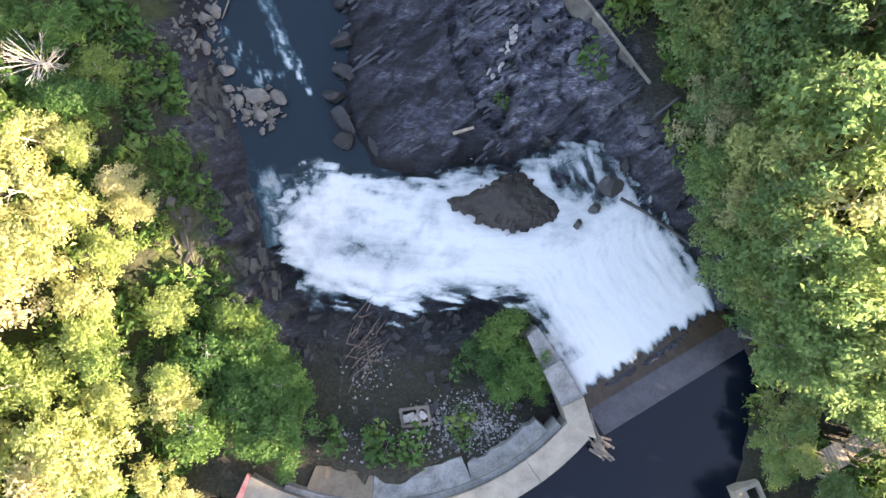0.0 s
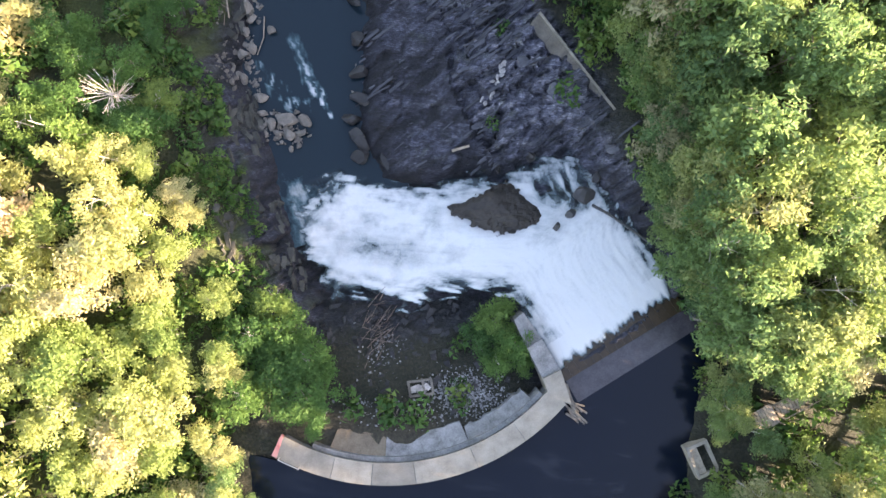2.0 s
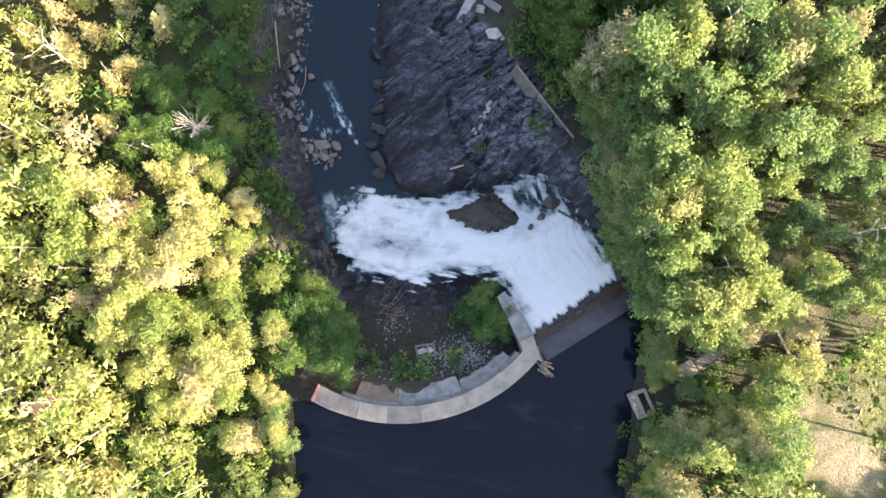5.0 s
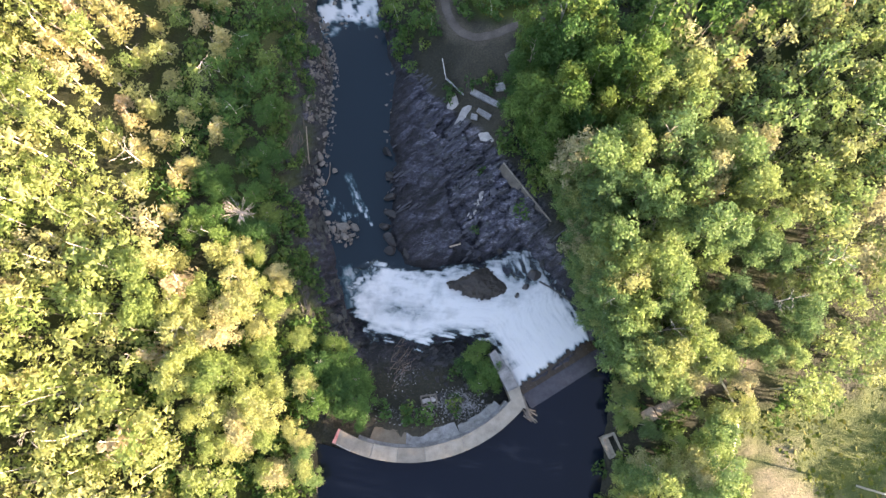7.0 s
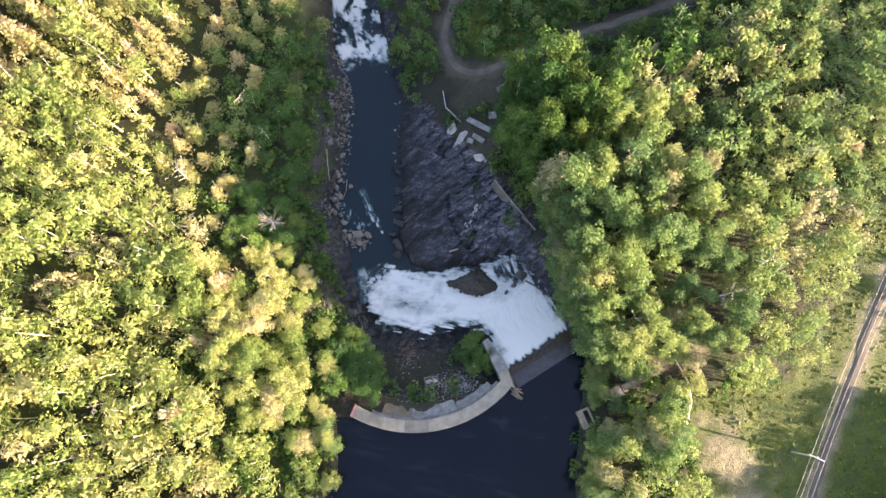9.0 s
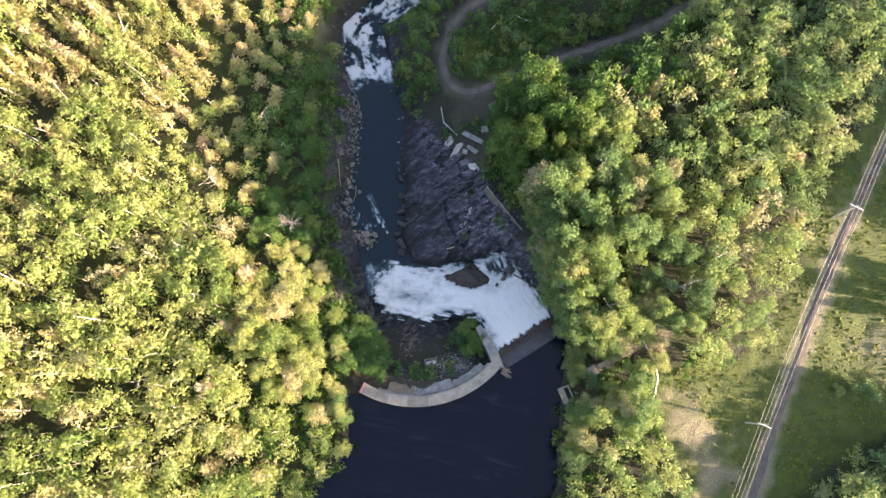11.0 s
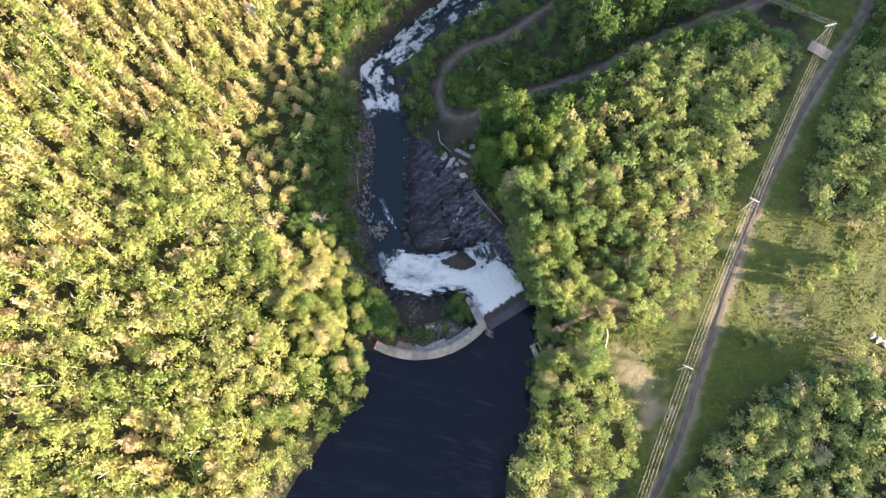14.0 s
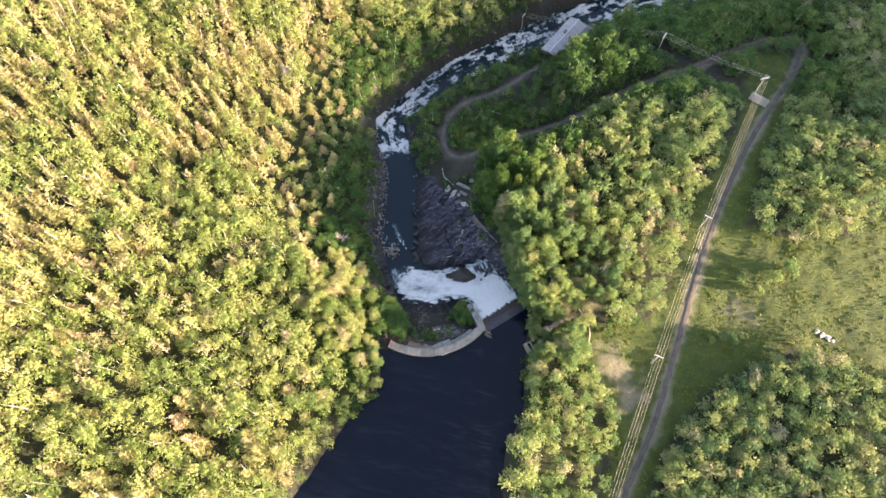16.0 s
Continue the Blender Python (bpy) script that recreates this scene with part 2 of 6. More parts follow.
def grainy(name, dark, light, scale=2.0, rough=0.85, fine=14.0, depth=0.05, stretch=(1, 1, 1), turn=0.0, metal=0.0):
    m, n, l, p = material(name)
    a, b = tex(n, l, scale, 5, stretch, turn), tex(n, l, fine, 4, stretch, turn)
    both = math_node(n, l, "ADD", math_node(n, l, "MULTIPLY", a.outputs[0], 0.65), math_node(n, l, "MULTIPLY", b.outputs[0], 0.35))
    r = ramp(n, [(0.3, dark), (0.7, light)])
    l.new(both, r.inputs[0])
    rnd = n.new("ShaderNodeObjectInfo")
    isl = n.new("ShaderNodeNewGeometry")
    tone = math_node(n, l, "ADD", math_node(n, l, "ADD", math_node(n, l, "MULTIPLY", rnd.outputs["Random"], 0.35), math_node(n, l, "MULTIPLY", isl.outputs["Random Per Island"], 0.6)), 0.52)
    c = n.new("ShaderNodeVectorMath")
    c.operation = "SCALE"
    l.new(r.outputs[0], c.inputs[0])
    l.new(tone, c.inputs["Scale"])
    l.new(c.outputs[0], p.inputs["Base Color"])
    p.inputs["Roughness"].default_value, p.inputs["Metallic"].default_value = rough, metal
    bump(n, l, p, both, 0.6, depth)
    return m


def leaves(name, stops, through_light=0.35):
    """Leaf clumps: a hue for each tree, a tone for each clump, some light through them."""
    m, n, l, p = material(name)
    info, geo, at = n.new("ShaderNodeObjectInfo"), n.new("ShaderNodeNewGeometry"), n.new("ShaderNodeAttribute")
    at.attribute_name = "tint"
    pick = math_node(n, l, "FRACT", math_node(n, l, "ADD", at.outputs["Fac"], info.outputs["Random"]))
    r = ramp(n, stops)
    l.new(pick, r.inputs[0])
    tone = math_node(n, l, "ADD", math_node(n, l, "MULTIPLY", geo.outputs["Random Per Island"], 0.5), 0.77)
    c = n.new("ShaderNodeVectorMath")
    c.operation = "SCALE"
    l.new(r.outputs[0], c.inputs[0])
    l.new(tone, c.inputs["Scale"])
    l.new(c.outputs[0], p.inputs["Base Color"])
    p.inputs["Roughness"].default_value = 0.62
    p.inputs["Specular IOR Level"].default_value = 0.25
    tr, mx = n.new("ShaderNodeBsdfTranslucent"), n.new("ShaderNodeMixShader")
    l.new(c.outputs[0], tr.inputs["Color"])
    mx.inputs[0].default_value = through_light
    l.new(p.outputs[0], mx.inputs[1])
    l.new(tr.outputs[0], mx.inputs[2])
    l.new(mx.outputs[0], n["Material Output"].inputs["Surface"])
    return m


def ground_material():
    """Forest floor, bedded rock, meadow and bare earth, mixed by what the ground is made of at each place."""
    m, n, l, p = material("ground")
    at = n.new("ShaderNodeVertexColor")
    at.layer_name = "cover"
    sep = n.new("ShaderNodeSeparateColor")
    l.new(at.outputs[0], sep.inputs[0])
    big, fine = tex(n, l, 0.35, 6), tex(n, l, 3.5, 6)
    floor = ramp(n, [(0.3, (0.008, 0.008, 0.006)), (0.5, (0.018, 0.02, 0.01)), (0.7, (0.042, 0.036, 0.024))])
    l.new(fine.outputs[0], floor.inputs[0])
    strata = tex(n, l, 0.9, 8, (0.45, 1.3, 1), -0.61, 0.75)
    rock = ramp(n, [(0.28, (0.016, 0.017, 0.021)), (0.5, (0.042, 0.043, 0.057)), (0.62, (0.085, 0.085, 0.1)), (0.75, (0.2, 0.195, 0.19))])
    l.new(strata.outputs[0], rock.inputs[0])
    crisp = tex(n, l, 2.6, 8, (0.6, 1.25, 1), -0.61, 0.8)
    crr = ramp(n, [(0.36, (0.28, 0.28, 0.3)), (0.47, (0.8, 0.8, 0.82)), (0.6, (1.15, 1.14, 1.12)), (0.68, (1.9, 1.85, 1.8))])
    l.new(crisp.outputs[0], crr.inputs[0])
    flecks = tex(n, l, 5.5, 9, (0.3, 1.9, 1), -0.61, 0.85)
    flr = ramp(n, [(0.4, (0.45, 0.45, 0.48)), (0.5, (1.1, 1.1, 1.13)), (0.56, (1.7, 1.7, 1.7)), (0.62, (3.4, 3.3, 3.2))])
    l.new(flecks.outputs[0], flr.inputs[0])
    patch = ramp(n, [(0.5, (0, 0, 0)), (0.66, (1, 1, 1))])
    l.new(big.outputs[0], patch.inputs[0])
    rock2 = mixc(n, l, math_node(n, l, "MULTIPLY", patch.outputs[0], 0.15), rock.outputs[0], (0.075, 0.062, 0.05))
    moss = tex(n, l, 0.55, 7)
    mossr = ramp(n, [(0.56, (0, 0, 0)), (0.68, (1, 1, 1))])
    l.new(moss.outputs[0], mossr.inputs[0])
    rock3 = mixc(n, l, math_node(n, l, "MULTIPLY", mossr.outputs[0], 0.3), rock2, (0.045, 0.056, 0.028))
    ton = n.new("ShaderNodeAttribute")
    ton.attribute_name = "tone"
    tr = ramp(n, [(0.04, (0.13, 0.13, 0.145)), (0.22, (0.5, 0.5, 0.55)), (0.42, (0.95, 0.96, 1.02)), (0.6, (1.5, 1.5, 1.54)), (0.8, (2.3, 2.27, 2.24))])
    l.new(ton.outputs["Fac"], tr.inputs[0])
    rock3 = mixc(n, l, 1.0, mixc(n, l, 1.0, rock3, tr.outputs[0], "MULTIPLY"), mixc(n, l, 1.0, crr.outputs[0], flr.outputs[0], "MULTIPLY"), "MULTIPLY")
    grass = ramp(n, [(0.3, (0.024, 0.046, 0.005)), (0.48, (0.046, 0.074, 0.006)), (0.62, (0.078, 0.1, 0.009)), (0.8, (0.15, 0.135, 0.04))])
    gmix = math_node(n, l, "ADD", math_node(n, l, "MULTIPLY", big.outputs[0], 0.6), math_node(n, l, "MULTIPLY", fine.outputs[0], 0.4))
    l.new(gmix, grass.inputs[0])
    earth = ramp(n, [(0.3, (0.17, 0.13, 0.095)), (0.7, (0.36, 0.3, 0.23))])
    l.new(fine.outputs[0], earth.inputs[0])
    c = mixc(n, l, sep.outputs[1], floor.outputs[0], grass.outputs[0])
    c = mixc(n, l, sep.outputs[0], c, rock3)
    c = mixc(n, l, sep.outputs[2], c, earth.outputs[0])
    l.new(c, p.inputs["Base Color"])
    p.inputs["Roughness"].default_value = 0.8
    bump(n, l, p, math_node(n, l, "ADD", strata.outputs[0], fine.outputs[0]), 0.9, 0.3)
    return m


STRANDS = 1.15


def water_material(name, deep, teal, ripple=0.25, thin=False):
    """Dark water with white foam where the surface breaks."""
    m, n, l, p = material(name)
    at = n.new("ShaderNodeAttribute")
    at.attribute_name = "foam"
    fine, veil = tex(n, l, 5.0, 6, (1, 1, 1), 0, 0.7), tex(n, l, 0.8, 4)
    run, strands = n.new("ShaderNodeAttribute"), n.new("ShaderNodeTexNoise")
    run.attribute_name = "run"
    l.new(run.outputs["Vector"], strands.inputs["Vector"])
    strands.inputs["Scale"].default_value, strands.inputs["Detail"].default_value, strands.inputs["Roughness"].default_value = 1.0, 7, 0.68
    strands.inputs["Distortion"].default_value = 0.6
    loose = math_node(n, l, "SUBTRACT", 1.17, at.outputs["Fac"])
    k = math_node(n, l, "ADD", at.outputs["Fac"], math_node(n, l, "MULTIPLY", math_node(n, l, "SUBTRACT", fine.outputs[0], 0.5), 0.25))
    k = math_node(n, l, "ADD", k, math_node(n, l, "MULTIPLY", math_node(n, l, "MULTIPLY", math_node(n, l, "SUBTRACT", strands.outputs[0], 0.5), loose), STRANDS if thin else 0.3))
    r = ramp(n, [(0.18, deep), (0.38, teal), (0.56, (0.27, 0.305, 0.32)), (0.76, (0.44, 0.452, 0.46)), (0.98, (0.61, 0.61, 0.61))])
    l.new(k, r.inputs[0])
    l.new(r.outputs[0], p.inputs["Base Color"])
    ro = ramp(n, [(0.25, (0.06,) * 3), (0.55, (0.75,) * 3)])
    l.new(k, ro.inputs[0])
    l.new(ro.outputs[0], p.inputs["Roughness"])
    p.inputs["IOR"].default_value = 1.33
    bump(n, l, p, math_node(n, l, "ADD", fine.outputs[0], veil.outputs[0]), ripple, 0.12)
    if thin:
        # the sheet thins out to bare wet rock between its strands
        clear, mx = n.new("ShaderNodeBsdfTransparent"), n.new("ShaderNodeMixShader")
        cut = ramp(n, [(0.12, (0, 0, 0)), (0.68, (1, 1, 1))])
        l.new(k, cut.inputs[0])
        l.new(cut.outputs[0], mx.inputs[0])
        l.new(clear.outputs[0], mx.inputs[1])
        l.new(p.outputs[0], mx.inputs[2])
        l.new(mx.outputs[0], n["Material Output"].inputs["Surface"])
    return m


GROUND = ground_material()
WHITEWATER = water_material("whitewater", (0.01, 0.019, 0.027), (0.1, 0.15, 0.165), 0.2, True)
RIVERWATER = water_material("river_water", (0.01, 0.02, 0.028), (0.05, 0.095, 0.11), 0.1)
STILL = water_material("still_water", (0.0035, 0.006, 0.013), (0.05, 0.08, 0.1), 0.03)
CONCRETE = grainy("concrete", (0.165, 0.142, 0.115), (0.33, 0.295, 0.245), 0.8, 0.85, 9, 0.02)
OLD_CONCRETE = grainy("old_concrete", (0.09, 0.088, 0.088), (0.34, 0.335, 0.33), 0.9, 0.9, 6, 0.05)
STAINED = grainy("stained_concrete", (0.12, 0.09, 0.06), (0.3, 0.25, 0.19), 0.6, 0.9, 6, 0.05)
RED = grainy("red_paint", (0.36, 0.06, 0.06), (0.5, 0.27, 0.23), 0.9, 0.7)
SLATE = grainy("slate", (0.035, 0.036, 0.045), (0.13, 0.13, 0.15), 0.9, 0.55, 5, 0.08, (0.4, 1.4, 1), -0.6)
SLAB = grainy("wet_brown_slab", (0.006, 0.006, 0.008), (0.06, 0.046, 0.034), 0.35, 0.6, 3, 0.12, (0.5, 1.3, 1), -0.5)
BED_SLATE = grainy("bedded_slate", (0.018, 0.019, 0.025), (0.085, 0.085, 0.1), 0.9, 0.65, 6, 0.08, (0.4, 1.4, 1), -0.6)
BLACK_ROCK = grainy("black_rock", (0.006, 0.006, 0.008), (0.03, 0.027, 0.026), 0.8, 0.6, 5, 0.1)
MOSSY_SLATE = grainy("mossy_slate", (0.02, 0.021, 0.02), (0.075, 0.072, 0.06), 0.7, 0.8, 5, 0.08)
DARK_ROCK = grainy("wet_rock", (0.012, 0.013, 0.016), (0.06, 0.052, 0.045), 0.8, 0.35, 5, 0.1)
STONE = grainy("river_stone", (0.06, 0.054, 0.048), (0.2, 0.175, 0.15), 1.2, 0.85, 8, 0.05)
PALE = grainy("pale_rock", (0.16, 0.15, 0.145), (0.42, 0.39, 0.37), 1.5, 0.85, 7, 0.06)
TIMBER = grainy("weathered_timber", (0.16, 0.125, 0.09), (0.36, 0.31, 0.25), 2.5, 0.85, 12, 0.03, (1, 1, 6))
OLD_TIMBER = grainy("grey_timber", (0.07, 0.058, 0.048), (0.21, 0.18, 0.15), 2.5, 0.9, 12, 0.03, (1, 1, 6))
WET_TIMBER = grainy("wet_timber", (0.02, 0.012, 0.006), (0.075, 0.045, 0.022), 2.0, 0.35, 9, 0.04)
WET_EARTH = grainy("wet_brown_rock", (0.03, 0.018, 0.012), (0.12, 0.075, 0.045), 0.9, 0.35, 6, 0.06)
DRIFT = grainy("driftwood", (0.19, 0.14, 0.1), (0.42, 0.34, 0.27), 3, 0.85, 14, 0.02)
RUBBLE = grainy("broken_concrete", (0.07, 0.068, 0.068), (0.4, 0.395, 0.4), 1.5, 0.85, 7, 0.06)
DEBRIS = grainy("wet_driftwood", (0.06, 0.042, 0.036), (0.2, 0.15, 0.12), 3, 0.7, 14, 0.02)
BARK = grainy("bark", (0.09, 0.075, 0.06), (0.3, 0.27, 0.23), 3, 0.9, 12, 0.03)
PALE_BARK = grainy("pale_bark", (0.3, 0.27, 0.24), (0.58, 0.54, 0.49), 3, 0.85, 12, 0.03)
METAL = grainy("grey_metal", (0.3, 0.31, 0.32), (0.5, 0.51, 0.52), 4, 0.45, 20, 0.005, metal=0.7)
WHITE = grainy("white_paint", (0.6, 0.57, 0.52), (0.8, 0.78, 0.73), 3, 0.6)
GRAVEL = grainy("gravel", (0.065, 0.055, 0.048), (0.17, 0.145, 0.125), 0.5, 0.95, 5, 0.06)
ROOF = grainy("roof_sheet", (0.2, 0.19, 0.2), (0.34, 0.32, 0.33), 0.8, 0.6, 6, 0.02)
SILL = grainy("submerged_sill", (0.03, 0.027, 0.033), (0.08, 0.072, 0.08), 0.8, 0.25, 6, 0.02)
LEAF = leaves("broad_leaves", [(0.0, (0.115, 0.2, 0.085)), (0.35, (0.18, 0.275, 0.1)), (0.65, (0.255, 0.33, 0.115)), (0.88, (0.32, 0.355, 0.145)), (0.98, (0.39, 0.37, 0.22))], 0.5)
# paler, yellower copy for the west hill: sunlight put into the leaf colour
LEAF_SUNLIT = leaves("sunlit_hill_leaves", [(0.0, (0.17, 0.25, 0.075)), (0.3, (0.28, 0.35, 0.115)), (0.6, (0.375, 0.415, 0.155)), (0.84, (0.425, 0.43, 0.19)), (0.98, (0.455, 0.42, 0.23))], 0.5)
# the shrubs' own green, also lent to trees that stand in shade
BUSH_AND_SHADE = leaves("shrub_and_shade_leaves", [(0.0, (0.05, 0.12, 0.035)), (0.6, (0.09, 0.18, 0.045)), (1.0, (0.16, 0.23, 0.06))], 0.45)
NEEDLE = leaves("dry_needles", [(0.0, (0.27, 0.31, 0.11)), (0.4, (0.37, 0.36, 0.15)), (0.7, (0.44, 0.385, 0.19)), (1.0, (0.48, 0.38, 0.24))], 0.45)
GRASS = leaves("grass_blades", [(0.0, (0.05, 0.085, 0.008)), (0.7, (0.1, 0.13, 0.012)), (1.0, (0.18, 0.165, 0.035))])


# ---------------------------------------------------------------- mesh helpers
def fast_mesh(name, verts, faces, mats, index=None, smooth_faces=False, tint=None):
    """A mesh from arrays: verts (n, 3), faces (k, 3 or 4)."""
    me = bpy.data.meshes.new(name)
    verts, faces = np.asarray(verts, np.float32), np.asarray(faces, np.int32)
    k, s = faces.shape
    me.vertices.add(len(verts))
    me.vertices.foreach_set("co", verts.ravel())
    me.loops.add(k * s)
    me.loops.foreach_set("vertex_index", faces.ravel())
    me.polygons.add(k)
    me.polygons.foreach_set("loop_start", np.arange(k, dtype=np.int32) * s)
    me.polygons.foreach_set("loop_total", np.full(k, s, np.int32))
    for mt in mats:
        me.materials.append(mt)
    if index is not None:
        me.polygons.foreach_set("material_index", np.asarray(index, np.int32))
    me.polygons.foreach_set("use_smooth", np.full(k, smooth_faces, bool))
    if tint is not None:
        a = me.attributes.new("tint", "FLOAT", "POINT")
        a.data.foreach_set("value", np.asarray(tint, np.float32))
    me.update(calc_edges=True)
    me.validate()
    return me


def part(name, bm, mat, parent=None, label="", at=None):
    me = bpy.data.meshes.new(name)
    bmesh.ops.recalc_face_normals(bm, faces=bm.faces)
    bm.to_mesh(me)
    bm.free()
    me.materials.append(mat)
    ob = new(name, me)
    ob.parent = parent
    if at is not None:
        ob.matrix_basis = at
    if label:
        ob["label"] = label
    return ob


def thing(name, label, category, at=None, group="", kind=""):
    e = new(name)
    e.empty_display_size = 0.3
    if at is not None:
        e.matrix_basis = at
    return tagged(e, label, category, group, kind)


def box(bm, sx, sy, sz, m=Matrix(), chip=0.0, seed=1):
    rnd = random.Random(seed)
    vs = bmesh.ops.create_cube(bm, size=1.0, matrix=m @ Matrix.Diagonal((sx, sy, sz, 1)))["verts"]
    if chip:
        for v in vs:
            v.co += Vector((rnd.uniform(-chip, chip), rnd.uniform(-chip, chip), rnd.uniform(-chip, chip)))
    return vs


def rod(bm, a, b, r0, r1=None, sides=6):
    a, b = Vector(a), Vector(b)
    d = b - a
    m = Matrix.Translation((a + b) / 2) @ d.to_track_quat("Z", "Y").to_matrix().to_4x4()
    bmesh.ops.create_cone(bm, cap_ends=True, segments=sides, radius1=r0, radius2=r0 if r1 is None else r1, depth=d.length, matrix=m)


def prism(bm, pts, z0, z1):
    """An upright prism over the outline pts; z0, z1: numbers or functions of x, y."""
    f0 = z0 if callable(z0) else (lambda x, y: z0)
    f1 = z1 if callable(z1) else (lambda x, y: z1)
    lo = [bm.verts.new((x, y, f0(x, y))) for x, y in pts]
    hi = [bm.verts.new((x, y, f1(x, y))) for x, y in pts]
    bm.faces.new(lo[::-1])
    bm.faces.new(hi)
    for k in range(len(pts)):
        j = (k + 1) % len(pts)
        bm.faces.new((lo[k], lo[j], hi[j], hi[k]))


def stone(bm, m, seed, cuts=17, level=2):
    """An angular boulder: a rounded block planed by random cuts."""
    rnd = random.Random(seed)
    tmp = bmesh.new()
    bmesh.ops.create_icosphere(tmp, subdivisions=level, radius=0.62)
    for _ in range(cuts):
        nv = Vector((rnd.gauss(0, 1), rnd.gauss(0, 1), rnd.gauss(0, 0.8))).normalized()
        lim = rnd.uniform(0.24, 0.42)
        for v in tmp.verts:
            d = v.co.dot(nv) - lim
            if d > 0:
                v.co -= nv * d
    me = bpy.data.meshes.new("tmp")
    tmp.to_mesh(me)
    tmp.free()
    k = len(bm.verts)
    bm.from_mesh(me)
    bm.verts.ensure_lookup_table()
    bmesh.ops.transform(bm, matrix=m, verts=bm.verts[k:])
    bpy.data.meshes.remove(me)


def z_at(x, y, rough=True):
    return float(height(np.array([x]), np.array([y]), rough)[0])


# ---------------------------------------------------------------- ground
def spaced(lo, f0, f1, hi, fine, mid, reach):
    inner = np.arange(f0, f1, fine)
    a, b = np.arange(f0, lo, -mid)[1:][::-1], np.arange(f1, hi, mid)
    grow = np.cumsum(6 * 1.35 ** np.arange(22))
    grow = grow[grow < reach]
    return np.concatenate([(lo - grow)[::-1], a, inner, b, hi + grow])


def build_ground():
    gx, gy = spaced(-190, -34, 26, 190, 0.33, 1.5, 2600), spaced(-90, -18, 50, 175, 0.33, 1.5, 2600)
    xx, yy = np.meshgrid(gx, gy)
    zz = height(xx, yy)
    far = np.maximum(np.maximum(np.abs(xx) - 230, np.abs(yy) - 215), 0)
    zz = np.where(far > 0, np.minimum(zz, 70) + 12 * (fbm(xx / 300, yy / 300, 41) - 0.5) * smooth(far, 0, 300), zz)
    nx, ny = len(gx), len(gy)
    a = (np.arange(ny - 1)[:, None] * nx + np.arange(nx - 1)[None]).ravel()
    me = fast_mesh("ground", np.stack([xx, yy, zz], -1).reshape(-1, 3), np.stack([a, a + 1, a + nx + 1, a + nx], 1), [GROUND], smooth_faces=False)
    dr, zr, west = river_at(xx, yy)
    df, da = poly_dist(xx, yy, FALLS), poly_dist(xx, yy, ARCH)
    jit = (fbm(xx / 3, yy / 3, 51) - 0.5)
    rock = np.clip(rockiness(xx, yy, dr, west, df, da) + np.where(west, 0, 0.25) * jit, 0, 1)
    dm = poly_dist(xx, yy, MEADOW) + jit * 5
    grass = 1 - smooth(dm, -1, 2.5)
    loop = 1 - smooth(line_dist(xx, yy, [(4, 62), (14, 69)]) + jit * 3, 6, 9)
    grass = np.maximum(grass, loop)
    mossy = west * (1 - smooth(dr, 9, 14)) * smooth(dr, 1, 3) * smooth(fbm(xx / 3.5, yy / 3.5, 59), 0.4, 0.56) * 0.55 * (da > 1)
    grass = np.maximum(grass, mossy)
    rock = rock * (1 - 0.8 * mossy)
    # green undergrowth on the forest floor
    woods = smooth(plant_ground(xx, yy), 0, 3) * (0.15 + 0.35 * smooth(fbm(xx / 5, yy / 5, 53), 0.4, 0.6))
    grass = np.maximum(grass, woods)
    dt = line_dist(xx, yy, TRACK)
    bare = (1 - smooth(dt + jit * 3, 1.0, 2.2)) * (0.2 + 0.4 * smooth(xx, 35, 50))
    bare = np.maximum(bare, 0.62 * (1 - smooth(line_dist(xx, yy, [(48, -17), (54, -22), (56, -29)]) + jit * 14, 0.5, 6)))
    bare = np.maximum(bare, 0.35 * (1 - smooth(np.hypot(xx - 88, yy + 1) + jit * 12, 1, 6)))
    bare = np.maximum(bare, 0.1 * (1 - smooth(line_dist(xx, yy, [(2, 36), (2, 47), (1, 50)]) + jit * 5, 2.5, 6)))
    bare = np.maximum(bare, 0.5 * (1 - smooth(line_dist(xx, yy, [(38, -3.5), (43, -1.5)]) + jit * 2, 2, 4)))
    bare = np.maximum(bare, np.where(da < 1.5, 0.12 * (1 - smooth(yy + 14.5 + jit * 3, -1, 1.5)), 0))
    col = np.stack([rock, grass, bare, np.ones_like(rock)], -1).reshape(-1, 4)
    ca = me.color_attributes.new("cover", "FLOAT_COLOR", "POINT")
    ca.data.foreach_set("color", col.astype(np.float32).ravel())
    v1, j1 = blocks(xx, yy, 4.6, 1.9, 0.62, 21)[:2]
    v2, j2 = blocks(xx, yy, 1.6, 0.7, 0.62, 33)[:2]
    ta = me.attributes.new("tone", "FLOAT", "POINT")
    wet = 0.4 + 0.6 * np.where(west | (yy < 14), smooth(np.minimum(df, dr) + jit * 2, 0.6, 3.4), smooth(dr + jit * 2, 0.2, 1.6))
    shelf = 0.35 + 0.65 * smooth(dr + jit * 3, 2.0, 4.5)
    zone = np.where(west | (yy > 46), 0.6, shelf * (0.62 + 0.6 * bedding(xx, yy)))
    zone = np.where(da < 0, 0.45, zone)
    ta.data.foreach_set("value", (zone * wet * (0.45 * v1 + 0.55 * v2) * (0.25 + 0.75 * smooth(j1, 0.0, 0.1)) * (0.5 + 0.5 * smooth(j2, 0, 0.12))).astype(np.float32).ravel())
    return tagged(new("ground", me), "rocky forest floor, meadow and dark bedded slate banks", "ground", kind="structure")


build_ground()


